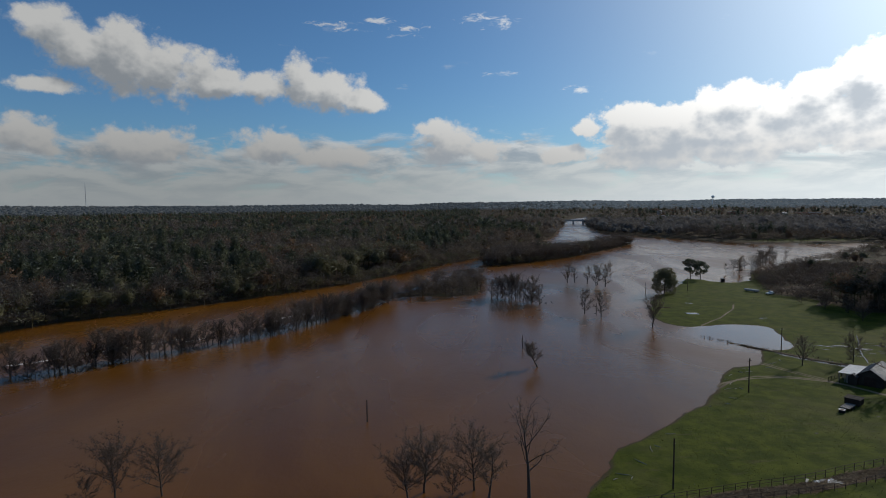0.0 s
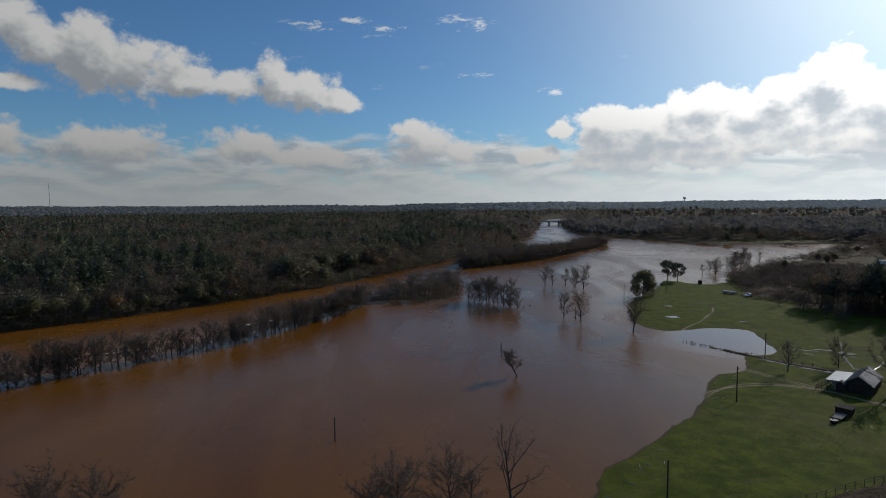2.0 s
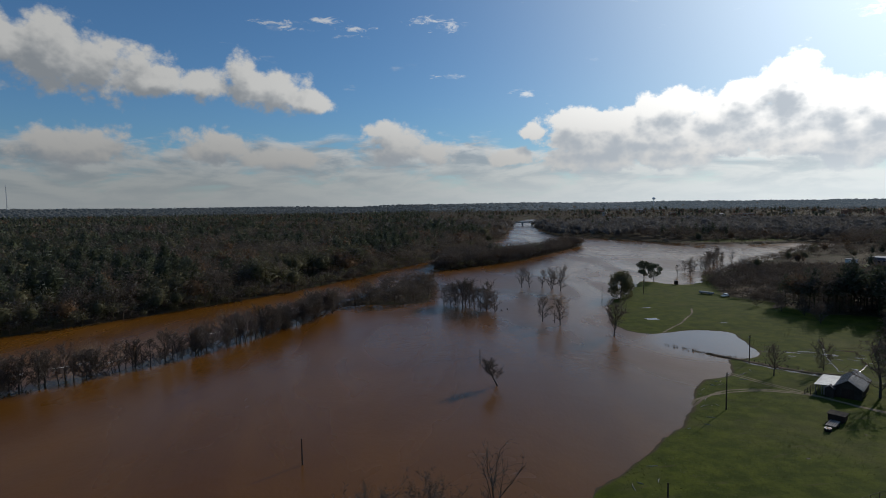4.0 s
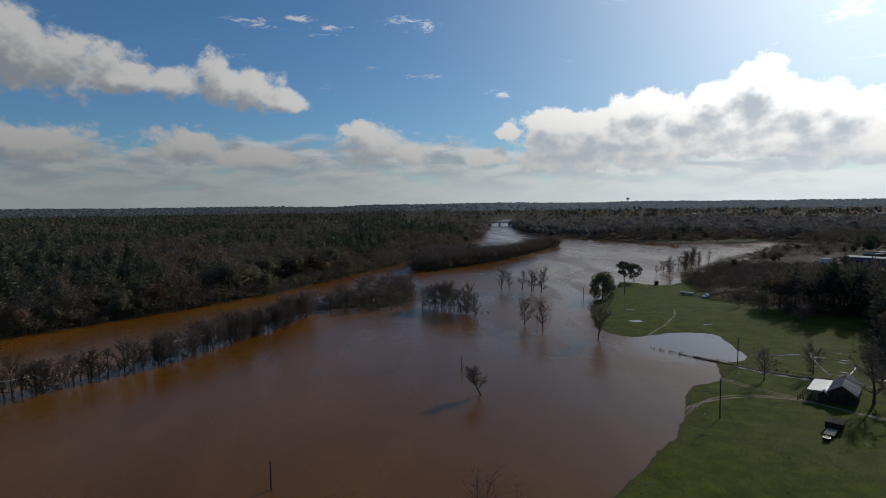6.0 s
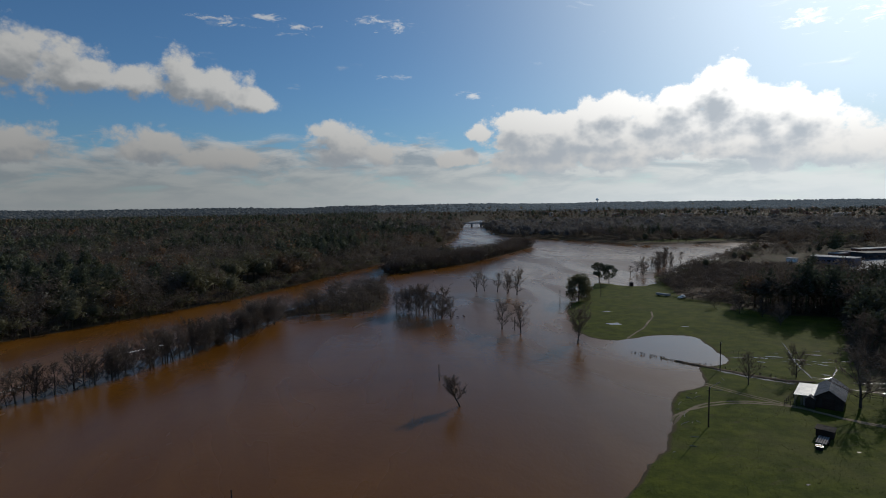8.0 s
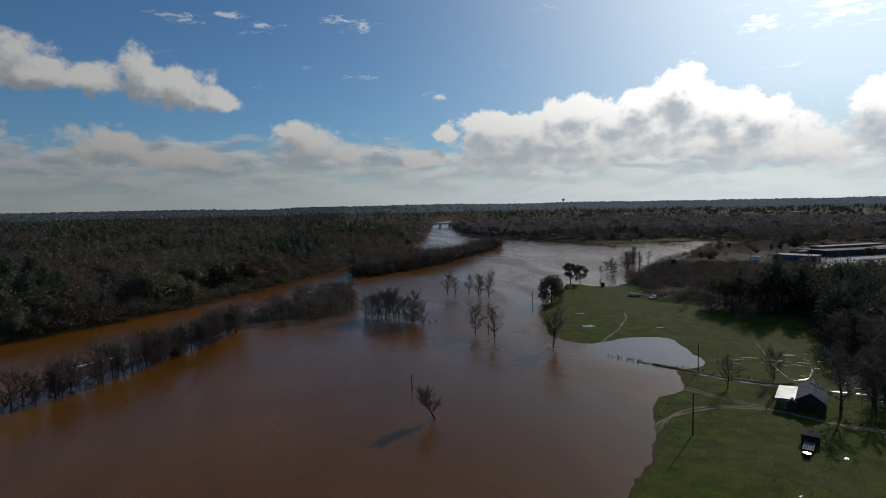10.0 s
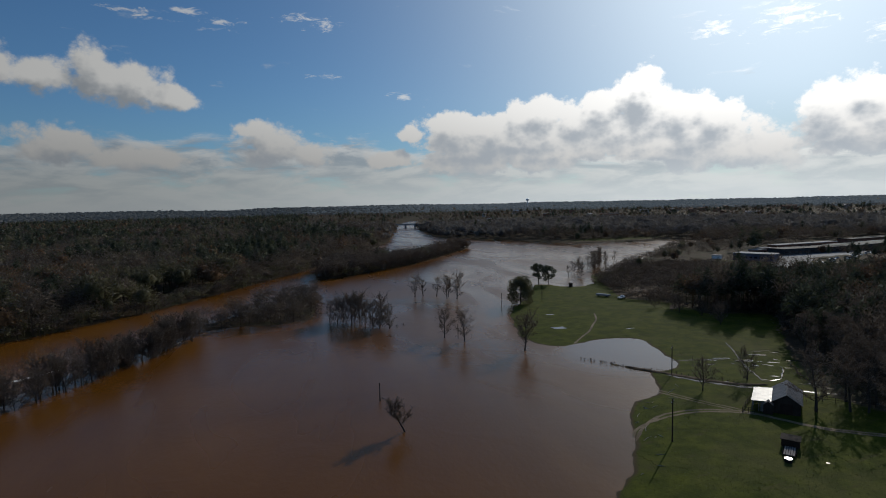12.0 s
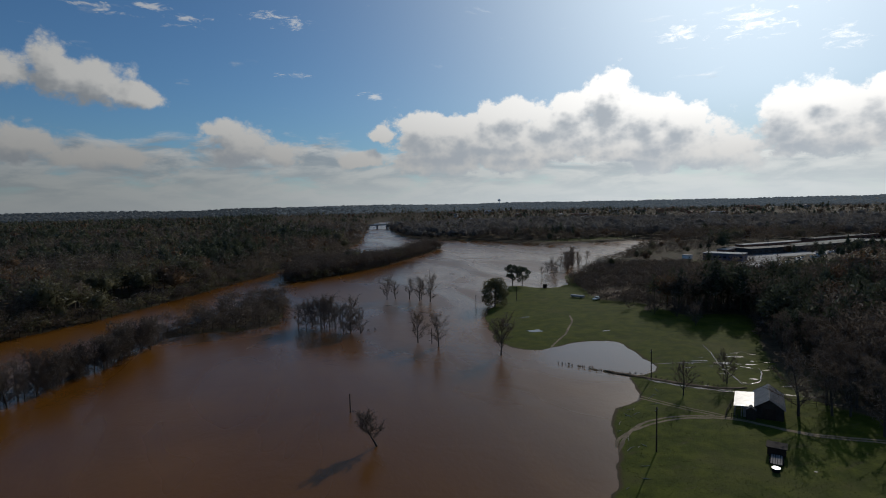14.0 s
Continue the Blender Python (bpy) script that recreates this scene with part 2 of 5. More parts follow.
def build_leaves(dark, light, through_light=0.35, haze_glow=None, gloss=0.13):
    """Leaves or twigs that let part of the light through and shine a little. Far woods also get an emission colour that
    imitates haze.
    """
    def build(n, bsdf, pos):
        tint = n.add("ShaderNodeAttribute", attribute_name="tint").outputs["Fac"]
        f = n.math("MULTIPLY_ADD", n.noise(pos, 1.9, 4, 0.7), 0.7, n.math("MULTIPLY", n.noise(pos, 0.35, 3, 0.6), 0.5))
        colour = n.mix(n.math("MULTIPLY_ADD", tint, 0.6, n.math("MULTIPLY_ADD", f, 1.4, -0.62)), dark, light)
        face, behind = n.add("ShaderNodeBsdfDiffuse"), n.add("ShaderNodeBsdfTranslucent")
        n.put(face.inputs[0], colour)
        n.put(behind.inputs[0], colour)
        both = n.add("ShaderNodeMixShader")
        both.inputs[0].default_value = through_light
        n.put(both.inputs[1], face.outputs[0])
        n.put(both.inputs[2], behind.outputs[0])
        sheen, rim, last = n.add("ShaderNodeBsdfGlossy"), n.add("ShaderNodeFresnel"), n.add("ShaderNodeMixShader")
        sheen.inputs["Roughness"].default_value = 0.85
        rim.inputs["IOR"].default_value = 1.45
        n.put(last.inputs[0], n.math("MULTIPLY", rim.outputs[0], gloss))
        n.put(last.inputs[1], both.outputs[0])
        n.put(last.inputs[2], sheen.outputs[0])
        both = last
        # haze imitated by an even emission added to the leaves
        if haze_glow:
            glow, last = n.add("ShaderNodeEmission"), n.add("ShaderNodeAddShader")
            glow.inputs[0].default_value = haze_glow
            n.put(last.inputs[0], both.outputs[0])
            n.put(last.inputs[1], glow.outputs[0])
        n.tree.nodes.remove(bsdf)
        n.put(n.tree.nodes["Material Output"].inputs[0], last.outputs[0])
    return build


def build_bark(n, bsdf, pos):
    ridge = n.noise(n.vec("MULTIPLY", pos, (4, 4, 0.8)), 1.5, 5, 0.65)
    n.put(bsdf.inputs["Base Color"], n.mix(ridge, (0.028, 0.022, 0.017, 1), (0.085, 0.068, 0.054, 1)))
    bsdf.inputs["Roughness"].default_value = 0.9
    bump(n, bsdf, ridge, 0.7, 0.03)


def build_tin(a, b, rust, gloss):
    """Corrugated sheet with ribs across the slope and rust in patches."""
    def build(n, bsdf, pos):
        f, g = n.noise(pos, 0.7, 5, 0.6), n.noise(pos, 6.0, 4, 0.6)
        c = n.mix(n.ramp(f, 0.35, 0.65), a, b)
        n.put(bsdf.inputs["Base Color"], n.mix(n.ramp(n.math("MULTIPLY_ADD", g, 0.4, n.math("MULTIPLY", f, 0.6)), 0.54, 0.66), c, rust))
        bsdf.inputs["Roughness"].default_value = gloss
        bsdf.inputs["Metallic"].default_value = 0.35
    return build


WATER = material("muddy_flood_water", build_water)
PUDDLE = material("standing_water", build_puddle)
GROUND = material("pasture_and_litter", build_ground)
BARK = material("bark", build_bark)
TWIGS = material("bare_twigs", build_leaves((0.070, 0.055, 0.044, 1), (0.190, 0.150, 0.112, 1), 0.48))
# the bare twigs in a darker tone, for single trees, scrub and thickets
DARK_TWIGS = material("darker_twigs", build_leaves((0.056, 0.043, 0.034, 1), (0.150, 0.118, 0.092, 1), 0.45))
OLIVE = material("olive_leaves", build_leaves((0.062, 0.062, 0.030, 1), (0.190, 0.172, 0.090, 1), 0.45))
PINE = material("pine_needles", build_leaves((0.042, 0.054, 0.030, 1), (0.102, 0.116, 0.062, 1), 0.35))
EVERGREEN = material("evergreen_leaves", build_leaves((0.056, 0.058, 0.026, 1), (0.150, 0.140, 0.066, 1), 0.45))
RUSSET = material("russet_leaves", build_leaves((0.095, 0.055, 0.030, 1), (0.210, 0.125, 0.062, 1), 0.4))
# far trees glow in place of haze, the sunward copy more strongly
FAR_WOODS_HAZE = material("far_woods_haze", build_leaves((0.060, 0.056, 0.040, 1), (0.140, 0.115, 0.082, 1), 0.3, (0.010, 0.013, 0.017, 1)))
FAR_WOODS_HAZE_SUNWARD = material("far_woods_haze_sunward", build_leaves((0.060, 0.058, 0.046, 1), (0.130, 0.112, 0.085, 1), 0.3, (0.042, 0.052, 0.062, 1)))
# bare woods in a paler, greyer copy: haze put into the base colour
OUTER_WOODS_PALED = material("outer_woods_paled", build_leaves((0.105, 0.098, 0.088, 1), (0.270, 0.240, 0.205, 1), 0.55))
# hill trees too: haze put into the emission, brighter towards the sun
FAR_HILLS_HAZE = material("far_hills_haze", build_leaves((0.050, 0.052, 0.046, 1), (0.110, 0.100, 0.084, 1), 0.3, (0.020, 0.028, 0.037, 1)))
FAR_HILLS_HAZE_SUNWARD = material("far_hills_haze_sunward", build_leaves((0.050, 0.052, 0.046, 1), (0.110, 0.100, 0.084, 1), 0.3, (0.062, 0.080, 0.098, 1)))
TRACK = plain("worn_track", (0.22, 0.17, 0.11), 0.9, grain=1.2, vary=0.4, relief=0.05)
STRAW = plain("straw_litter", (0.135, 0.085, 0.048), 0.95, grain=0.9, vary=0.75, relief=0.12)
MUD = plain("bare_mud", (0.13, 0.085, 0.050), 0.85, grain=0.8, vary=0.4, relief=0.06)
FOAM = plain("foam", (0.72, 0.68, 0.62), 0.8, grain=1.5, vary=0.3)
POLE = plain("weathered_pole", (0.060, 0.045, 0.035), 0.9, grain=5)
WOOD_DARK = plain("dark_barn_board", (0.045, 0.036, 0.030), 0.9, grain=4)
WOOD_GREY = plain("grey_board", (0.24, 0.22, 0.20), 0.85, grain=4)
WOOD_PALE = plain("pale_board", (0.42, 0.38, 0.32), 0.8, grain=3)
RAIL = plain("rusty_pipe", (0.085, 0.050, 0.035), 0.7, grain=5)
TIN_WHITE = material("pale_roof_sheet", build_tin((0.50, 0.50, 0.49, 1), (0.62, 0.62, 0.60, 1), (0.44, 0.41, 0.37, 1), 0.5))
TIN_GREY = material("grey_roof_sheet", build_tin((0.14, 0.14, 0.15, 1), (0.24, 0.24, 0.25, 1), (0.17, 0.12, 0.09, 1), 0.42))
CONCRETE = plain("concrete", (0.42, 0.41, 0.39), 0.85, grain=0.8, vary=0.2)
PAVING = plain("pale_yard", (0.30, 0.295, 0.28), 0.85, grain=0.15, vary=0.35)
BLUE_WALL = plain("blue_cladding", (0.060, 0.070, 0.125), 0.6, grain=0.5)
DARK_ROOF = plain("dark_roofing", (0.050, 0.054, 0.060), 0.8, grain=0.3)
GREEN_ROOF = plain("green_roofing", (0.055, 0.075, 0.075), 0.8, grain=0.3)
PALE_ROOF = plain("pale_dull_roof", (0.32, 0.32, 0.32), 0.8, grain=0.3, vary=0.2)
WHITE_PAINT = plain("white_paint", (0.78, 0.78, 0.77), 0.5, grain=0.6, vary=0.12)
RED_BRICK = plain("red_brick", (0.22, 0.11, 0.08), 0.85, grain=0.8)
DARK_GLASS = plain("dark_glass", (0.02, 0.022, 0.025), 0.08, grain=1, vary=0.1, relief=0)
RUBBER = plain("rubber", (0.02, 0.02, 0.02), 0.85, grain=8)
BROWN_PAINT = plain("dark_brown_paint", (0.040, 0.026, 0.020), 0.75, grain=3)
STEEL = plain("galvanised_steel", (0.55, 0.56, 0.57), 0.4, 0.6, grain=3, vary=0.2)


# ---- building blocks ----
def mesh_of(name, verts, faces, mats, tint=None, normals=None):
    me = bpy.data.meshes.new(name)
    verts, faces = np.asarray(verts, np.float32), np.asarray(faces, np.int32)
    k = faces.shape[1]
    me.vertices.add(len(verts))
    me.vertices.foreach_set("co", verts.ravel())
    me.loops.add(faces.size)
    me.loops.foreach_set("vertex_index", faces.ravel())
    me.polygons.add(len(faces))
    me.polygons.foreach_set("loop_start", np.arange(0, faces.size, k, dtype=np.int32))
    for m in mats if isinstance(mats, (list, tuple)) else [mats]:
        me.materials.append(m)
    if tint is not None:
        me.attributes.new("tint", "FLOAT", "POINT").data.foreach_set("value", np.asarray(tint, np.float32))
    me.update(calc_edges=True)
    if normals is not None:
        me.attributes.new("custom_normal", "FLOAT_VECTOR", "POINT").data.foreach_set("vector", np.asarray(normals, np.float32).ravel())
    return me


def part(name, bm, mat, parent=None, label=""):
    """Links a bmesh as one mesh object under a thing or under a part."""
    me = bpy.data.meshes.new(name)
    bm.normal_update()
    bm.to_mesh(me)
    bm.free()
    me.materials.append(mat)
    ob = new(name, me)
    ob.parent = parent
    return tagged(ob, label)


def piece(name, me, parent, m=None):
    ob = new(name, me)
    ob.parent = parent
    if m is not None:
        ob.matrix_basis = m
    return ob


def thing(name, m, label, category, group="", kind=""):
    ob = new(name)
    ob.matrix_basis = m
    ob.empty_display_size = 0.3
    return tagged(ob, label, category, group, kind)


def box(bm, lo, hi, edge=0.0, m=None):
    lo, hi = Vector(lo), Vector(hi)
    made = bmesh.ops.create_cube(bm, size=1.0, matrix=(m or Matrix()) @ Matrix.Translation((lo + hi) / 2) @ Matrix.Diagonal((*(hi - lo), 1)))
    if edge:
        edges = list({e for v in made["verts"] for e in v.link_edges})
        bmesh.ops.bevel(bm, geom=edges, offset=edge, segments=1, affect="EDGES")
    return bm


def boxed(lo, hi, edge=0.0, m=None):
    return box(bmesh.new(), lo, hi, edge, m)


def rod(bm, a, b, r0, r1=None, n=7):
    a, b = Vector(a), Vector(b)
    turn = (b - a).to_track_quat("Z", "Y").to_matrix().to_4x4()
    bmesh.ops.create_cone(bm, cap_ends=True, segments=n, radius1=r0, radius2=r0 if r1 is None else r1, depth=(b - a).length,
                          matrix=Matrix.Translation((a + b) / 2) @ turn)
    return bm


# ---- the plan: the flooded river and its banks, in metres ----
def rounded(points, steps=6):
    """A smooth line through points."""
    p = np.array(points, float)
    p = np.vstack([2 * p[0] - p[1], p, 2 * p[-1] - p[-2]])
    t = np.linspace(0, 1, steps, endpoint=False)[:, None]
    out = [0.5 * (2 * b + (c - a) * t + (2 * a - 5 * b + 4 * c - d) * t ** 2 + (3 * b - a - 3 * c + d) * t ** 3)
           for a, b, c, d in zip(p, p[1:], p[2:], p[3:])]
    return np.vstack(out + [p[-2][None]])


NEAR_BANK = [(-6000, -900), (-1200, -260), (-300, -90), (-70, -15), (-5, 45), (16, 78), (30, 99), (39, 112), (47, 118.5), (57, 127), (69.5, 138.5),
             (77, 146), (80, 151), (83, 156), (87, 162), (93, 167), (101, 170), (106, 174), (110, 180), (113, 186), (119, 186)]
INLET = [(119, 186), (124, 188), (129, 195), (132, 205), (136, 216), (135, 223), (126, 226), (116, 225), (105, 223), (99, 230), (98, 241),
         (102, 255), (109, 274), (119, 295), (129, 307), (145, 327), (158, 348), (167, 362), (176, 359), (183, 346), (193, 346), (205, 352)]
LAKE_EAST = [(205, 352), (224, 384), (247, 396), (287, 432), (346, 475), (420, 540), (500, 590), (565, 622), (520, 645), (452, 636), (421, 655),
             (385, 655), (362, 682), (350, 722), (333, 772), (298, 834)]
RIVER_EAST = [(298, 834), (280, 900), (300, 1040), (352, 1290), (430, 1570), (512, 1830), (570, 1960), (640, 2060)]
RIVER_WEST = [(640, 2060), (540, 1960), (440, 1760), (370, 1530), (292, 1240), (215, 960), (180, 830), (140, 730), (98, 620), (57, 545)]
WEST_BANK = [(57, 545), (16, 481), (-28, 404), (-61, 356), (-89, 324), (-112, 298), (-134, 279), (-153, 263), (-170, 249), (-182, 232),
             (-235, 195), (-340, 130), (-620, 10), (-1500, -160), (-6000, -700)]
SPIT = [(47, 452), (70, 466), (123, 512), (172, 572), (215, 630), (243, 672), (246, 690), (232, 694), (208, 660), (176, 610), (142, 566),
        (104, 556), (74, 540), (52, 500), (42, 470)]
ISLET = [(-22, 303), (-8, 308), (8, 305), (23, 309), (28, 328), (31, 356), (33, 382), (22, 386), (6, 360), (-10, 334), (-22, 318)]
LEVEE = [(103, 206.5), (107, 200), (110, 194), (114.5, 188), (119, 181), (123, 174), (128, 166.5)]
WOOD_EDGE = [(152, 60), (143, 110), (136, 150), (152, 172), (172, 194), (206, 226), (196, 236), (187, 243), (189, 270), (180, 294), (196, 328), (206, 350)]

shore = np.vstack([rounded(NEAR_BANK)[:-1], rounded(INLET)[:-1], rounded(LAKE_EAST)[:-1], rounded(RIVER_EAST)[:-1],
                   rounded(RIVER_WEST)[:-1], rounded(WEST_BANK)])
spit, islet = rounded(SPIT + SPIT[:1])[:-1], rounded(ISLET + ISLET[:1])[:-1]
levee = rounded(LEVEE)
wood = np.vstack([rounded(WOOD_EDGE), [(206, 352), (260, 400), (400, 520), (5200, 520), (5200, -600), (200, -600)]])


def inside(px, py, poly, closed=True):
    """Distance to the line of poly, above zero inside it."""
    a = poly
    b = np.roll(poly, -1, axis=0)
    if not closed:
        a, b = poly[:-1], poly[1:]
    best = np.full(px.shape, 1e12)
    odd = np.zeros(px.shape, bool)
    for (x0, y0), (x1, y1) in zip(a, b):
        dx, dy = x1 - x0, y1 - y0
        t = np.clip(((px - x0) * dx + (py - y0) * dy) / (dx * dx + dy * dy + 1e-9), 0, 1)
        best = np.minimum(best, (px - x0 - t * dx) ** 2 + (py - y0 - t * dy) ** 2)
        if closed and y0 != y1:
            odd ^= ((y0 > py) != (y1 > py)) & (px < x0 + (py - y0) * dx / dy)
    d = np.sqrt(best)
    return np.where(odd, d, -d) if closed else d


def wobble(x, y, size, seed=0.0):
    """Cheap smooth unevenness, about -1 to 1."""
    u, v = x / size, y / size
    return (np.sin(u * 1.7 + 1.3 * np.sin(v * 1.1 + seed) + seed) + np.sin(v * 1.9 + 1.5 * np.sin(u * 0.9 + 2 * seed) + 1.7)
            + 0.5 * np.sin(u * 4.1 + 2.0 * np.sin(v * 3.3) + 3 * seed) + 0.5 * np.sin(v * 4.7 + 2.0 * np.sin(u * 3.7 + seed))) / 3


def land(x, y):
    """How far a place lies from the water, in metres, above zero on land."""
    d = np.maximum.reduce([-inside(x, y, shore), inside(x, y, spit), inside(x, y, islet)])
    far = np.hypot(x - 90, y - 180)
    d = d + wobble(x, y, 5.0, 0.7) * np.clip(0.7 + far / 200, 0.7, 6)
    return np.maximum(d, np.clip(0.4 + (205 - y) / 12, 0.4, 1.5) + 0.9 * wobble(x, y, 1.6) - inside(x, y, levee, closed=False))


def ground_z(x, y, d=None):
    x, y = np.asarray(x, float), np.asarray(y, float)
    d = land(x, y) if d is None else d
    z = np.where(d > 0, 0.95 * (1 - np.exp(-np.maximum(d, 0) / 22)) + np.clip(d, 0, 1) * 0.06 * wobble(x, y, 7, 2.0), np.maximum(d * 0.12, -2.5))
    r = np.hypot(x, y)
    # low ground climbs to wooded hills
    rise = np.clip((r - 1500) / 2900, 0, 1)
    hill = 50 + 9 * wobble(x, y, 900, 1.0) + 5 * wobble(x, y, 330, 2.2)
    east = -np.clip((x - 1200) / 2200, 0, 1) * 11
    notch = -16 * np.exp(-((np.degrees(np.arctan2(x, y)) + 3) / 5.0) ** 2)
    back = np.clip((r - 4450) / 500, 0, 1)
    z = z + np.where(d > 0, rise ** 1.4 * (hill + east + notch) * (1 - 0.35 * back), 0) + np.clip(d / 400, 0, 1) * 3
    return z


def z_at(x, y):
    return float(ground_z(np.array([x]), np.array([y]))[0])


def build_land():
    n = 400
    u = np.linspace(-1, 1, n)
    side = 55 * np.sinh(u * 5.2) / 1.0
    gx, gy = np.meshgrid(90 + side * 0.97, 170 + side * 0.97)
    x, y = gx.ravel(), gy.ravel()
    d = land(x, y)
    verts = np.column_stack([x, y, ground_z(x, y, d)])
    i = np.arange(n * n).reshape(n, n)
    faces = np.column_stack([i[:-1, :-1].ravel(), i[:-1, 1:].ravel(), i[1:, 1:].ravel(), i[1:, :-1].ravel()])
    me = mesh_of("ground", verts, faces, GROUND)
    west = inside(x, y, shore)
    woods = np.clip(inside(x, y, wood) / 6, 0, 1)
    pasture = ((x > -40) & (x > (y - 130) * 0.55) & (y < 420) & (x < 420) & (west < 0)).astype(float)
    yard = np.exp(-(((x - 360) / 45) ** 2 + ((y - 385) / 35) ** 2) * 2)
    fields = (np.exp(-((x - 470) / 90) ** 2 - ((y - 690) / 25) ** 2))
    me.attributes.new("grass", "FLOAT", "POINT").data.foreach_set("value", np.clip(np.maximum(pasture * (1 - woods), np.maximum(yard, fields)), 0, 1).astype(np.float32))
    me.attributes.new("wet", "FLOAT", "POINT").data.foreach_set("value", np.clip(1 - d / 2.2, 0, 1).astype(np.float32))
    me.polygons.foreach_set("use_smooth", np.ones(len(faces), bool))
    tagged(new("ground", me), "green pasture and brown wooded land around the flood", "ground", kind="structure")
    s = 5600
    tagged(new("water", mesh_of("water", [(-s, -s, 0), (s, -s, 0), (s, s, 0), (-s, s, 0)], [(0, 1, 2, 3)], WATER)),
           "brown muddy flood water of the swollen river", "water", kind="structure")


build_land()


def ribbon(name, line, width, mat, label, category, lift=0.03, ragged=0.3, kind="structure", step=1.0, flat=None):
    """A strip laid on the ground along a line, of uneven width."""
    p = rounded(line, 10)
    seg = np.hypot(*np.diff(p, axis=0).T)
    s = np.concatenate([[0], np.cumsum(seg)])
    k = np.arange(0, s[-1], step)
    x, y = np.interp(k, s, p[:, 0]), np.interp(k, s, p[:, 1])
    tx, ty = np.gradient(x), np.gradient(y)
    ln = np.hypot(tx, ty) + 1e-9
    nx, ny = -ty / ln, tx / ln
    cols = []
    for f in (-1, -0.33, 0.33, 1):
        w = f * width / 2 * (1 + ragged * wobble(k, k * 0.3 + 9 * f, 1.3, width)) * np.clip(np.minimum(np.arange(len(k)), len(k) - 1 - np.arange(len(k))) / 3, 0.15, 1)
        px, py = x + nx * w, y + ny * w
        z = ground_z(px, py) if flat is None else np.full(len(px), flat)
        cols.append(np.column_stack([px, py, z + lift * (1 if abs(f) < 0.5 else 0.3)]))
    m = len(k)
    verts = np.vstack(cols)
    faces = [(c * m + i, c * m + i + 1, (c + 1) * m + i + 1, (c + 1) * m + i) for c in range(3) for i in range(m - 1)]
    return tagged(new(name, mesh_of(name, verts, faces, mat)), label, category, kind=kind)


def pool(name, x, y, rx, ry, turn, seed, mat=None, label="shallow rain pool lying in the pasture grass", lift=0.05):
    k = np.linspace(0, 2 * math.pi, 36, endpoint=False)
    r = 1 + 0.28 * np.sin(2 * k + seed) + 0.18 * np.sin(3 * k + 2 * seed) + 0.12 * np.sin(5 * k + 3 * seed) + 0.06 * np.sin(9 * k + seed)
    c, s = math.cos(radians(turn)), math.sin(radians(turn))
    px, py = r * rx * np.cos(k), r * ry * np.sin(k)
    wx, wy = x + c * px - s * py, y + s * px + c * py
    z = float(np.mean(ground_z(wx, wy))) + lift
    verts = np.vstack([[(x, y, z)], np.column_stack([wx, wy, np.full(36, z)])])
    faces = [(0, 1 + i, 1 + (i + 1) % 36) for i in range(36)]
    return tagged(new(name, mesh_of(name, verts, faces, mat or PUDDLE)), label, "puddle", "pools in the pasture")


# ---- trees ----
class Shoots:
    """Collects tapering branches and twig blades as plain triangles."""

    def __init__(self, seed):
        self.rng = random.Random(seed)
        self.v, self.f = [], []

    def tube(self, pts, r0, r1, sides):
        base = len(self.v)
        for i, p in enumerate(pts):
            d = (pts[min(i + 1, len(pts) - 1)] - pts[max(i - 1, 0)]).normalized()
            u = d.orthogonal().normalized()
            w = d.cross(u)
            r = r0 + (r1 - r0) * i / (len(pts) - 1)
            for k in range(sides):
                a = 2 * math.pi * k / sides
                self.v.append(p + (u * math.cos(a) + w * math.sin(a)) * r)
        for i in range(len(pts) - 1):
            for k in range(sides):
                a, b = base + i * sides + k, base + i * sides + (k + 1) % sides
                self.f += [(a, b, b + sides), (a, b + sides, a + sides)]

    def blade(self, p, d, length, width):
        side = d.orthogonal().normalized()
        side.rotate(Matrix.Rotation(self.rng.uniform(0, 6.28), 3, d))
        base = len(self.v)
        self.v += [p - side * width / 2, p + side * width / 2, p + d * length + side * width * 0.2]
        self.f.append((base, base + 1, base + 2))

    def path(self, p, d, length, steps, bend, lift):
        pts = [p.copy()]
        d = d.normalized()
        for _ in range(steps):
            d = (d + Vector((self.rng.gauss(0, bend), self.rng.gauss(0, bend), self.rng.gauss(0, bend) + lift))).normalized()
            pts.append(pts[-1] + d * (length / steps))
        return pts

    def mesh(self, name, mat):
        tint = np.repeat([self.rng.uniform(0.1, 0.9)], len(self.v))
        return mesh_of(name, [tuple(v) for v in self.v], self.f, mat, tint)


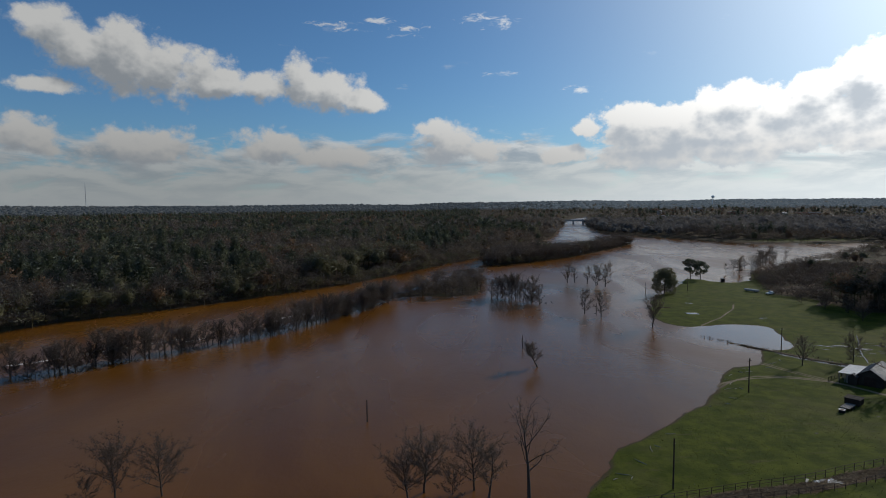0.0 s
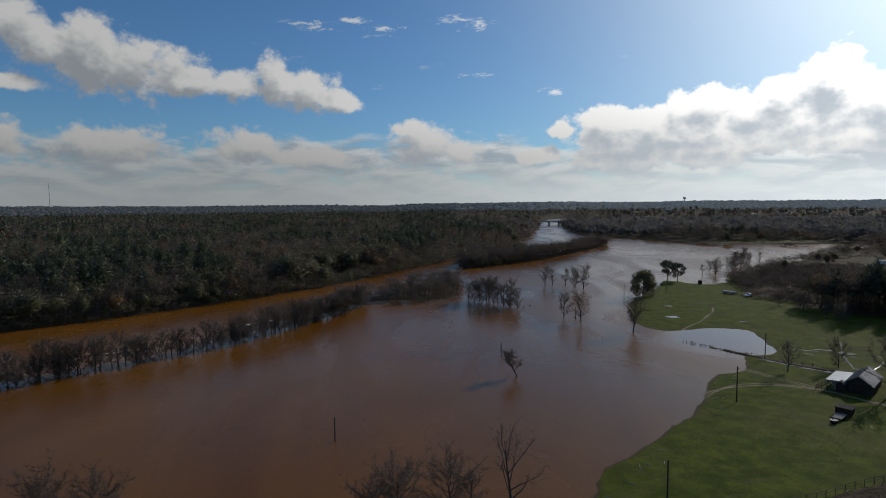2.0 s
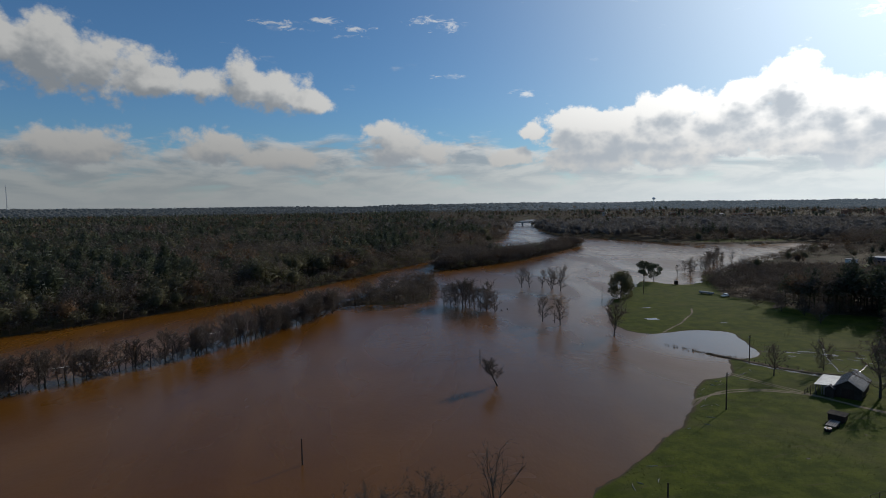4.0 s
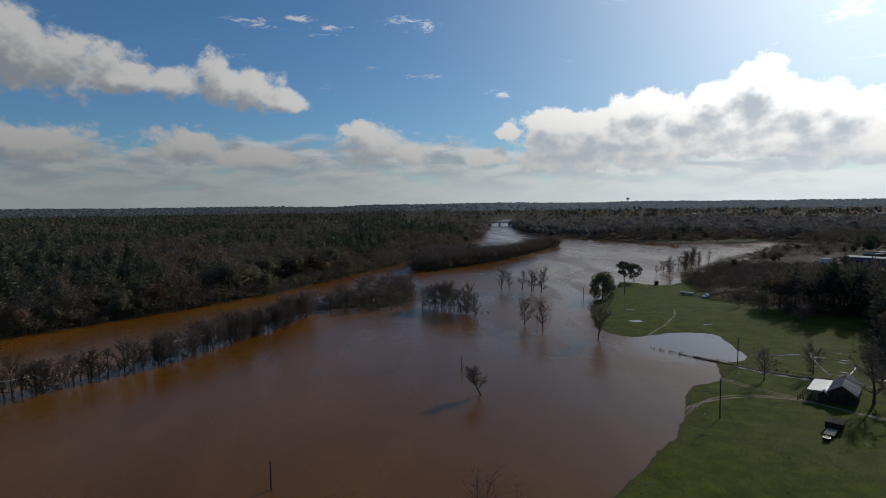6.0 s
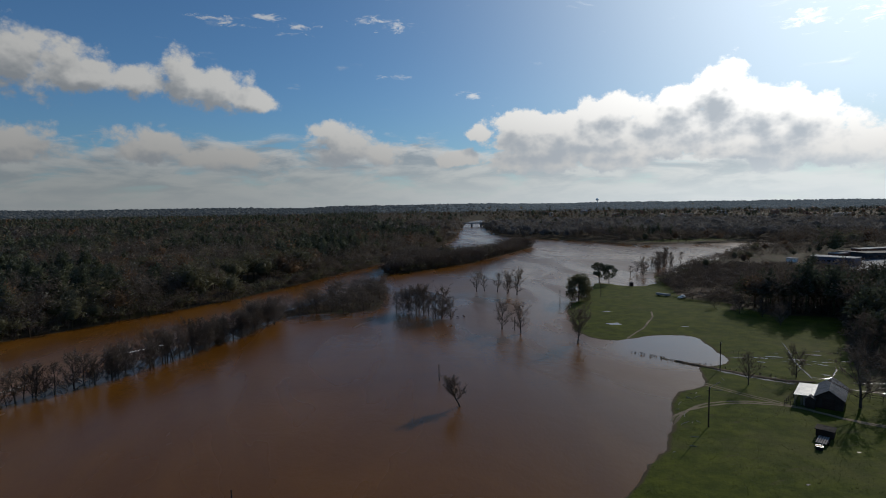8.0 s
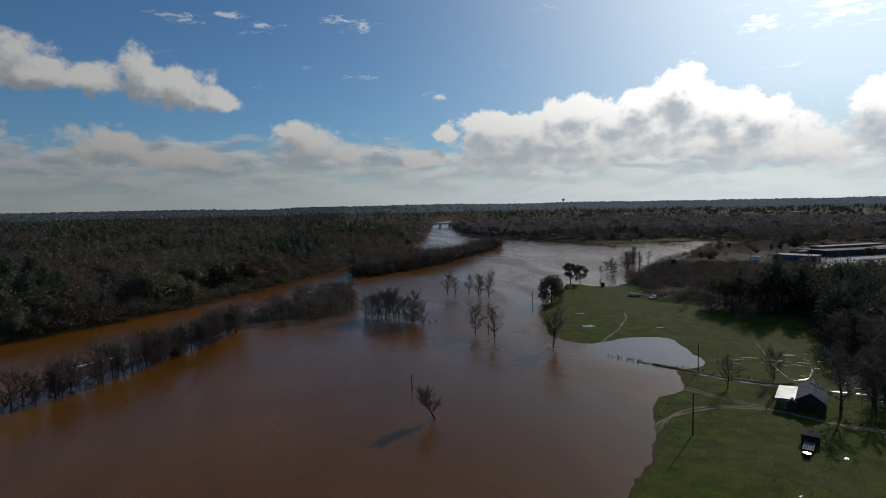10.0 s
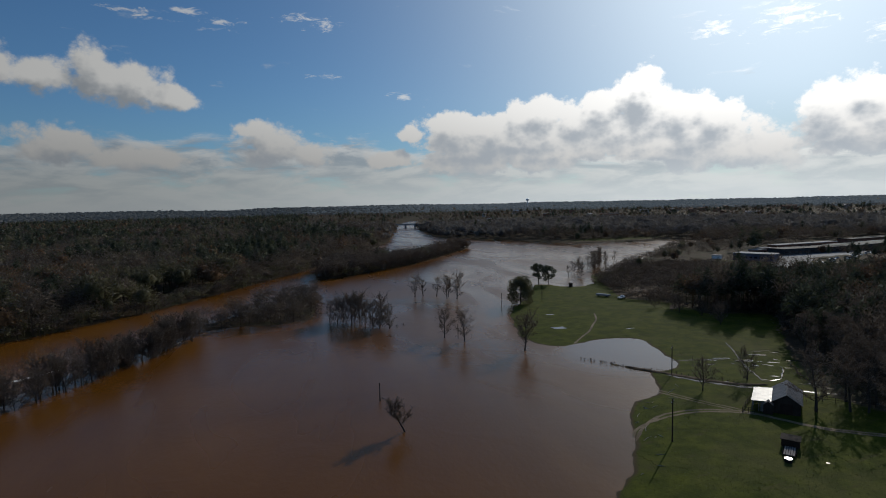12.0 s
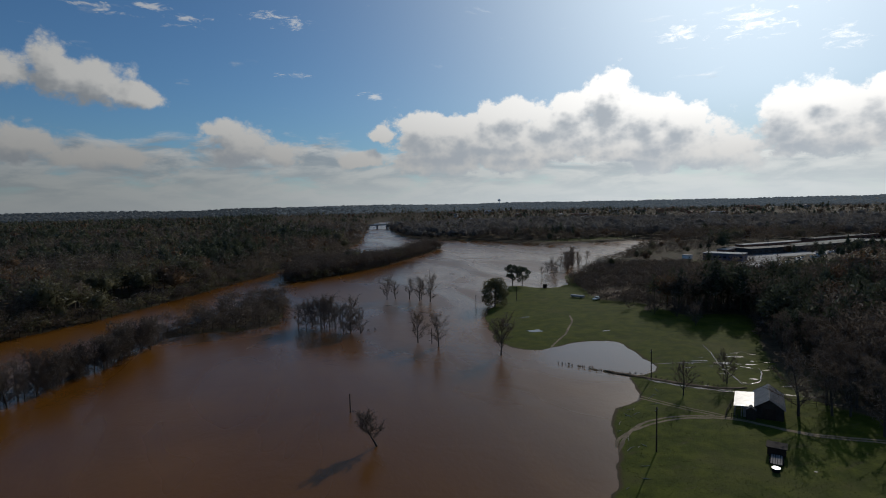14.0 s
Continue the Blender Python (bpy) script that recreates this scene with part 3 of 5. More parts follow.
def bare_tree_meshes(seed, height, spread=0.45, fork=0.35, limbs=7, lean=0.0, twig=1.0, thick=1.0, droop=0.0, rise=0.6, blade=1.0):
    """The trunk with its limbs, and the crown of twigs, of a leafless tree at the origin."""
    wood_, fuzz = Shoots(seed), Shoots(seed + 1)
    r = wood_.rng
    base_r = height * 0.018 * thick
    trunk = wood_.path(Vector((0, 0, -0.8)), Vector((lean, lean * 0.3, 1)), height * 0.82, 8, 0.06, 0.05)
    wood_.tube(trunk, base_r * 1.25, base_r * 0.22, 6)
    for i in range(limbs):
        g = (i + r.random() * 0.7) / limbs
        f = fork + (0.98 - fork) * g
        k = min(f * (len(trunk) - 1), len(trunk) - 1.001)
        a = trunk[int(k)].lerp(trunk[int(k) + 1], k - int(k))
        turn = i * 2.4 + r.uniform(-0.5, 0.5)
        out = Vector((math.cos(turn), math.sin(turn), rise * r.uniform(0.2, 1.5) + f * 1.15))
        length = height * spread * (0.45 + 0.75 * math.sin(math.pi * (0.22 + 0.72 * g))) * r.uniform(0.75, 1.15)
        limb = wood_.path(a, out, length, 5, 0.13, 0.06 - droop)
        wood_.tube(limb, base_r * 0.42 * (1.25 - 0.7 * f), base_r * 0.08, 4)
        for j in range(7):
            q = 0.15 + 0.85 * (j + r.random()) / 7
            kk = min(q * 5, 4.999)
            b = limb[int(kk)].lerp(limb[int(kk) + 1], kk - int(kk))
            way = (limb[-1] - limb[0]).normalized() + Vector((r.gauss(0, 0.65), r.gauss(0, 0.65), r.gauss(0.2, 0.45)))
            sub = fuzz.path(b, way, length * r.uniform(0.25, 0.45), 3, 0.18, 0.06 - droop)
            fuzz.tube(sub, base_r * 0.10, base_r * 0.03, 3)
            for _ in range(int(7 * twig)):
                c = sub[r.randint(0, 3)]
                d2 = ((sub[-1] - sub[0]).normalized() + Vector((r.gauss(0, 0.8), r.gauss(0, 0.8), r.gauss(0.15 - 2 * droop, 0.6)))).normalized()
                tw = fuzz.path(c, d2, height * r.uniform(0.04, 0.085), 1, 0.2, 0.0)
                fuzz.blade(tw[0], tw[1] - tw[0], 1.0, 0.06 * blade)
                for _ in range(2):
                    fuzz.blade(tw[r.randint(0, 1)], Vector((r.gauss(0, 1), r.gauss(0, 1), r.gauss(0.4 - 3 * droop, 0.8))).normalized(),
                               height * r.uniform(0.03, 0.06), 0.065 * blade)
    return wood_.mesh("trunk", BARK), fuzz.mesh("crown", DARK_TWIGS)


def leafy_tree_meshes(seed, height, width, mat, bole=0.3, lumps=14, leaves=90, size=0.55, flat=1.0):
    """A trunk with limbs that end in clumps of small leaves."""
    wood_, leaf = Shoots(seed), Shoots(seed + 1)
    r = wood_.rng
    base_r = height * 0.02
    trunk = wood_.path(Vector((0, 0, -0.5)), Vector((0, 0, 1)), height * 0.85, 7, 0.05, 0.05)
    wood_.tube(trunk, base_r * 1.2, base_r * 0.25, 6)
    for i in range(lumps):
        f = bole + (1 - bole) * (i + 0.5) / lumps
        k = min(f * 7, 6.999)
        a = trunk[int(k)]
        turn = i * 2.4 + r.uniform(-0.6, 0.6)
        reach = width / 2 * (0.35 + 0.65 * math.sin(math.pi * min(1, (f - bole) / (1 - bole) * 0.85 + 0.12))) * r.uniform(0.65, 1.0)
        limb = wood_.path(a, Vector((math.cos(turn), math.sin(turn), 0.45)), reach, 3, 0.12, 0.05)
        wood_.tube(limb, base_r * 0.35, base_r * 0.08, 4)
        heart = limb[-1]
        rad = width * r.uniform(0.13, 0.21)
        for _ in range(leaves):
            d = Vector((r.gauss(0, 1), r.gauss(0, 1), r.gauss(0, 1))).normalized()
            p = heart + Vector((d.x, d.y, d.z * 0.75 * flat)) * rad * r.uniform(0.5, 1.05)
            leaf.blade(p, (d + Vector((r.gauss(0, 0.6), r.gauss(0, 0.6), r.gauss(0, 0.6)))).normalized(), size * r.uniform(0.6, 1.3), size * r.uniform(0.5, 0.9))
    return wood_.mesh("trunk", BARK), leaf.mesh("crown", mat)


def plant(kind, meshes, x, y, label, category, group="", turn=0.0, size=1.0, z=None):
    """A tree as one thing with its trunk and crown."""
    t = thing(kind, pose(x, y, z_at(x, y) if z is None else z, 0, 0, turn) @ Matrix.Diagonal((size, size, size, 1)), label, category, group)
    piece("trunk", meshes[0], t)
    piece("crown", meshes[1], t)
    return t


# ---- woods that nobody could count ----
def crown_hull(r, kind, segs, rings):
    """A lumpy closed crown of a tree of height 1 as triangles; gives also a function from directions to its surface."""
    p1, p2, p3 = r.uniform(0, 6.28, 3)
    if kind == "pine":
        heart, wide, tall, lump = 0.60, 0.17, 0.37, 0.16
    elif kind == "brush":
        heart, wide, tall, lump = 0.42, 0.40, 0.46, 0.24
    else:
        heart, wide, tall, lump = 0.58, 0.35, 0.37, 0.30

    def surface(d):
        turn, up = np.arctan2(d[:, 1], d[:, 0]), d[:, 2]
        swell = 1 + lump * (np.sin(3 * turn + p1 + 2 * up) * np.cos(2.2 * up + p2) + 0.6 * np.sin(5 * turn + p3 - 4 * up) + 0.5 * np.sin(7 * up + p1))
        if kind == "pine":
            side = wide * (1.15 - 0.75 * up)
        else:
            side = wide * (1.0 - 0.12 * up)
        return np.column_stack([d[:, 0] * side * swell, d[:, 1] * side * swell, heart + tall * up * (0.75 + 0.25 * swell)])

    a, b = np.meshgrid(np.linspace(0, 2 * math.pi, segs + 1), np.linspace(-0.45 * math.pi, 0.5 * math.pi, rings + 1))
    d = np.column_stack([(np.cos(a) * np.cos(b)).ravel(), (np.sin(a) * np.cos(b)).ravel(), np.sin(b).ravel()])
    v, k = surface(d), np.arange(len(d)).reshape(rings + 1, segs + 1)
    q = np.stack([k[:-1, :-1], k[:-1, 1:], k[1:, 1:], k[1:, :-1]], 2).reshape(-1, 4)
    tris = np.vstack([q[:, [0, 1, 2]], q[:-segs][:, [0, 2, 3]]]).ravel()
    heart_at = np.array((0, 0, heart))
    nor = d * 0.55 + (0, 0, 0.5) + r.normal(0, 0.12, d.shape)
    return heart_at + (v[tris] - heart_at) * 0.64, nor[tris], surface


def crown_template(seed, kind, count, size, segs, rings, solid=True):
    """Triangles of one crown of height 1 (a lumpy body, twigs or leaves proud of it, a trunk) and the way that they face."""
    r = np.random.RandomState(seed)
    body, body_nor, surface = crown_hull(r, kind, segs, rings)
    d = r.normal(size=(count, 3))
    d[:, 2] = np.abs(d[:, 2]) * 1.1 - 0.40
    d /= np.linalg.norm(d, axis=1)[:, None]
    p = surface(d)
    mid = np.array((0, 0, 0.55))
    p = mid + (p - mid) * r.uniform(0.45 if solid else 0.15, 1.15, (count, 1)) ** 0.8
    thin = 0.5 if kind in ("bare", "brush") else 0.9
    a, b = r.normal(size=(count, 3)), r.normal(size=(count, 3)) * 0.6 + d
    a = a / np.linalg.norm(a, axis=1)[:, None] * size * thin * r.uniform(0.5, 1.1, (count, 1))
    b = b / np.linalg.norm(b, axis=1)[:, None] * size * r.uniform(0.7, 1.6, (count, 1))
    tri = np.stack([p - a / 2, p + a / 2, p + b], axis=1).reshape(-1, 3)
    nor = d * 0.55 + r.normal(0, 0.30, (count, 3)) + (0, 0, 0.5)
    nor /= np.linalg.norm(nor, axis=1)[:, None]
    tris, nors = ([body, tri], [body_nor, np.repeat(nor, 3, axis=0)]) if solid else ([tri], [np.repeat(nor, 3, axis=0)])
    if segs >= 9:
        ang = np.arange(4) * 2.0944 + 0.4
        ring = np.column_stack([np.cos(ang), np.sin(ang)])
        for k in range(3):
            lo, hi = np.append(ring[k] * 0.016, -0.05), np.append(ring[k] * 0.009, 0.5)
            lo2, hi2 = np.append(ring[k + 1] * 0.016, -0.05), np.append(ring[k + 1] * 0.009, 0.5)
            tris.append(np.array([lo, lo2, hi2, lo, hi2, hi]))
            nors.append(np.repeat([np.append((ring[k] + ring[k + 1]), 0)], 6, axis=0))
    return np.vstack(tris), np.vstack(nors)


def woods(name, x, y, height, kind, mat, count, size, label, seed, segs=10, rings=6, wide=1.0, solid=True):
    """Many trees as one mesh."""
    r = np.random.RandomState(seed)
    temps = [crown_template(seed * 10 + i, kind, count, size, segs, rings, solid) for i in range(8)]
    which = r.randint(0, 8, len(x))
    z = ground_z(x, y)
    out, tints, nors = [], [], []
    for i, (tmp, nor) in enumerate(temps):
        s = which == i
        if not s.any():
            continue
        a = r.uniform(0, 6.28, s.sum())
        c, sn = np.cos(a)[:, None], np.sin(a)[:, None]
        h = height[s][:, None]
        broad = h * r.uniform(0.85, 1.3, (s.sum(), 1)) * wide
        px = (tmp[:, 0] * c - tmp[:, 1] * sn) * broad + x[s][:, None]
        py = (tmp[:, 0] * sn + tmp[:, 1] * c) * broad + y[s][:, None]
        pz = tmp[:, 2] * h + z[s][:, None]
        out.append(np.stack([px, py, pz], axis=2).reshape(-1, 3))
        nors.append(np.stack([nor[:, 0] * c - nor[:, 1] * sn, nor[:, 0] * sn + nor[:, 1] * c, nor[:, 2] + 0 * c], axis=2).reshape(-1, 3))
        tints.append(np.repeat(r.uniform(0, 1, s.sum()), len(tmp)))
    v = np.vstack(out)
    return tagged(new(name, mesh_of(name, v, np.arange(len(v)).reshape(-1, 3), mat, np.concatenate(tints), np.vstack(nors))), label, "woods", kind="stuff")


def scatter(lo, hi, step, seed):
    """Jittered places by distance from the flight's start, over the bearings that the flight looks along."""
    r = np.random.RandomState(seed)
    g = np.arange(-hi, hi, step)
    x, y = np.meshgrid(g, g)
    x = x.ravel() + r.uniform(-0.45, 0.45, x.size) * step
    y = y.ravel() + r.uniform(-0.45, 0.45, y.size) * step
    d, az = np.hypot(x, y), np.degrees(np.arctan2(x, y))
    keep = (d >= lo) & (d < hi) & (az > -50) & (az < 76) & (y > 60)
    return x[keep], y[keep]


def wooded(x, y):
    """Which places carry trees."""
    d = land(x, y)
    east = (inside(x, y, shore) < 0) & (x > -60) & (y < 420) & (inside(x, y, wood) < 1.0)
    rows = ((np.abs(x - 368) < 32) & (y > 345) & (y < 425)) | ((x > 390) & (x < 720) & (y > 386) & (y < 436)) | ((x > 465) & (x < 720) & (np.abs(y - 458) < 15))
    field = (np.abs(x - 470) < 70) & (np.abs(y - 690) < 12)
    lane = (inside(x, y, levee, closed=False) < 4)
    mudyard = ((x - 206) / 22) ** 2 + ((y - 304) / 11) ** 2 < 1
    fringe = (x > 120) & (x < 215) & (y > 100) & (y < 205) & (inside(x, y, wood) < 18)
    yard = (x > 345) & (x < 440) & (y > 318) & (y < 400)
    return (d > 0.5) & ~east & ~yard & ~fringe & (inside(x, y, islet) < -4) & ~rows & ~field & ~lane & ~mudyard


def grow_woods():
    bands = [("near", 0, 480, 9.0, 560, 0.046, 9, 4), ("middle", 480, 850, 9.8, 150, 0.064, 7, 4), ("outer", 850, 1350, 13.0, 64, 0.12, 6, 3),
             ("distant", 1350, 2500, 20.0, 14, 0.12, 6, 3), ("hill", 2500, 4930, 36.0, 3, 0.16, 6, 3)]
    for b, (band, lo, hi, step, count, size, segs, rings) in enumerate(bands):
        x, y = scatter(lo, hi, step, 40 + b)
        keep = wooded(x, y)
        x, y = x[keep], y[keep]
        r = np.random.RandomState(60 + b)
        patch = wobble(x, y, 95, 0.4) + 0.5 * wobble(x, y, 31, 2.4) + r.normal(0, 0.35, len(x))
        d = land(x, y)
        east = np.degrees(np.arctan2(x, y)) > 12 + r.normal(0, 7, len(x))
        pine = (patch > np.where((x > 150) & (y > 300), 0.75, np.where((x > 195) & (y < 250), 0.0, 0.28))) & (d > 25)
        brush = (x > 170) & (x < 275) & (y > 262) & (y < 420)
        pine &= ~brush
        olive = ~brush & ~pine & (wobble(x, y, 60, 3.1) + r.normal(0, 0.5, len(x)) > np.where((d < 45) & (x < 60), 0.15, 0.62)) & ((x < -20) | (r.uniform(0, 1, len(x)) < 0.25)) & (inside(x, y, islet) < -6)
        rust = ~brush & ~pine & ~olive & (r.uniform(0, 1, len(x)) < np.where(x > 100, 0.03, 0.09))
        bare = ~(pine | olive | rust | brush)
        tall = np.where(d < 10, 13.5, 17.5) * np.clip(r.normal(0.98, 0.16, len(x)), 0.55, 1.4) * np.where(pine, 1.12, 1.0)
        tall *= np.where((x > 290) & (x < 430) & (y > 240) & (y < 330), 0.7, 1.0)
        tall *= np.where((x > 270) & (y > 270) & (y < 402) & (x < 760), 0.62, 1.0)
        tall *= np.where(brush, 0.27, 1.0)
        lakeside = (x > 185) & (x < 480) & (y > 335) & (y < 600) & (d < 75)
        tall *= np.where(lakeside & ~brush, 0.55, 1.0)
        tall = np.where(inside(x, y, spit) > -2, np.clip(tall * 0.8, 8.0, 15.5), tall)
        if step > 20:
            # two copies of each material, with weaker and stronger haze emission
            pairs = ((~east, FAR_WOODS_HAZE, FAR_HILLS_HAZE, ""), (east, FAR_WOODS_HAZE_SUNWARD, FAR_HILLS_HAZE_SUNWARD, "sunward_"))
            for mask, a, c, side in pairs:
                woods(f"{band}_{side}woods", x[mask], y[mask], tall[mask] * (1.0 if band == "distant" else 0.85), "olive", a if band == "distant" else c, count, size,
                      "grey-green winter woods on the far low hills, glowing faintly to imitate haze", 7 + b, segs, rings, 1.45 if band == "distant" else 2.6)
            continue
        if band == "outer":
            # sunward trees take the copy whose base colour is paled like haze
            woods("outer_sunward_woods", x[east], y[east], tall[east], "bare", OUTER_WOODS_PALED, count, size, "grey-brown winter woods far across the flats, coloured paler to imitate haze", 95, segs, rings, 1.25)
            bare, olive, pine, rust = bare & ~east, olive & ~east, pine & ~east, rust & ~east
        for kind, mask, mat, label in (("brush", brush, DARK_TWIGS, "dark tangled leafless scrub behind the pasture"),
                                       ("bare", bare, TWIGS, "grey-brown leafless winter woods behind the river bank"),
                                       ("olive", olive, OLIVE, "olive and dull green broadleaf trees in the riverside woods"),
                                       ("pine", pine, PINE, "dark green pine stand within the winter woods"),
                                       ("russet", rust, RUSSET, "russet-leaved trees among the bare woods")):
            if mask.sum() > 3:
                woods(f"{band}_{kind}_woods", x[mask], y[mask], tall[mask], kind, mat, count, size * (1.5 if kind == "brush" else 1.2), label, 100 + 10 * b + len(kind), segs, rings, 1.0, band == "outer" or kind in ("olive", "pine", "russet"))


grow_woods()


def grow_edges():
    """Low growth that hangs over the water along the wooded banks, and the thickets of the drowned islands."""
    for band, lo, hi, step, count, size in (("near", 0, 520, 4.0, 110, 0.11), ("outer", 520, 1300, 6.0, 34, 0.17)):
        x, y = scatter(lo, hi, step, 77)
        d = np.maximum(-inside(x, y, shore), inside(x, y, spit))
        wild = (inside(x, y, wood) > -2) | (x < (y - 130) * 0.55) | (y > 430)
        keep = (d > -3.0) & (d < 13) & wild & ~((x < 100) & (y < 160) & (x > -60)) & ~((x > 150) & (x < 520) & (y > 330) & (d < 2))
        x, y = x[keep], y[keep]
        r = np.random.RandomState(78)
        tall = r.uniform(3.0, 8.5, len(x))
        pick = (r.uniform(0, 1, len(x)) < 0.7) | (x > 100)
        woods(f"{band}_bank_scrub", x[pick], y[pick], tall[pick], "bare", DARK_TWIGS, count, size, "tangled grey-brown scrub overhanging the flooded bank", 301, 9, 4, 1.2, False)
        woods(f"{band}_bank_bushes", x[~pick], y[~pick], tall[~pick], "olive", OLIVE, count, size, "dull olive bushes overhanging the flooded bank", 302, 9, 4, 1.2, False)
    r = np.random.RandomState(82)
    x, y = scatter(250, 900, 5.2, 81)
    on_islet, on_spit = inside(x, y, islet) > -1, inside(x, y, spit) > -1
    for name, mask, lo, hi in (("islet", on_islet, 4.0, 11.5), ("spit", on_spit, 6.0, 16.0)):
        tall = r.uniform(lo, hi, mask.sum())
        woods(f"{name}_thicket", x[mask], y[mask], tall, "bare", DARK_TWIGS, 330, 0.062, "dense dark leafless thicket on a drowned island", 303, 9, 4, 1.1, False)
    x, y = scatter(250, 900, 4.6, 85)
    low = (inside(x, y, islet) > -3) | (inside(x, y, spit) > 0)
    woods("island_undergrowth", x[low], y[low], r.uniform(2.0, 5.0, low.sum()), "brush", DARK_TWIGS, 80, 0.16, "tangled dark undergrowth at the islands' waterline", 304, 9, 4, 1.3, False)


grow_edges()


def grow_east():
    """The dark pine belt beyond the barn and the low scrub behind the pasture."""
    x, y = scatter(150, 460, 6.6, 91)
    belt = (inside(x, y, wood) > 5) & (x > 168) & (x < 330) & (y > 172) & (y < 268)
    r = np.random.RandomState(92)
    tall = r.uniform(12, 19, len(x))
    woods("pine_belt", x[belt], y[belt], tall[belt], "pine", PINE, 280, 0.065, "dark dense pine belt behind the farm", 305, 9, 4, 1.0, False)
    x, y = scatter(200, 520, 3.9, 93)
    low = (inside(x, y, wood) > 2) & (land(x, y) > 0) & (x > 165) & (x < 340) & (y > 196) & (y < 480) & (((x - 206) / 20) ** 2 + ((y - 304) / 9) ** 2 > 1)
    woods("low_scrub", x[low], y[low], np.random.RandomState(94).uniform(1.5, 5.5, low.sum()), "brush", DARK_TWIGS, 100, 0.15, "dark brown leafless scrub behind the pasture", 306, 9, 4, 1.5, False)


grow_east()

# ---- single trees standing in the flood and on the pasture ----
TALL = [bare_tree_meshes(200 + 7 * i, 13.0, 0.36, 0.18, 14, rise=0.55, blade=1.6) for i in range(4)]
WIDE = [bare_tree_meshes(300 + 7 * i, 11.0, 0.50, 0.12, 15, twig=1.6, rise=0.4, blade=1.5) for i in range(3)]
THIN = [bare_tree_meshes(400 + 7 * i, 12.0, 0.24, 0.24, 10, twig=0.9, lean=0.09 * (i - 1), blade=1.5) for i in range(4)]
BUSH = [bare_tree_meshes(500 + 7 * i, 6.0, 0.66, 0.05, 13, twig=1.6, thick=0.8, rise=0.4, blade=1.5) for i in range(3)]
WILLOW = [bare_tree_meshes(560 + 7 * i, 12.0, 0.54, 0.24, 19, twig=4.6, thick=1.0, droop=0.03, rise=0.38, blade=0.6) for i in range(3)]


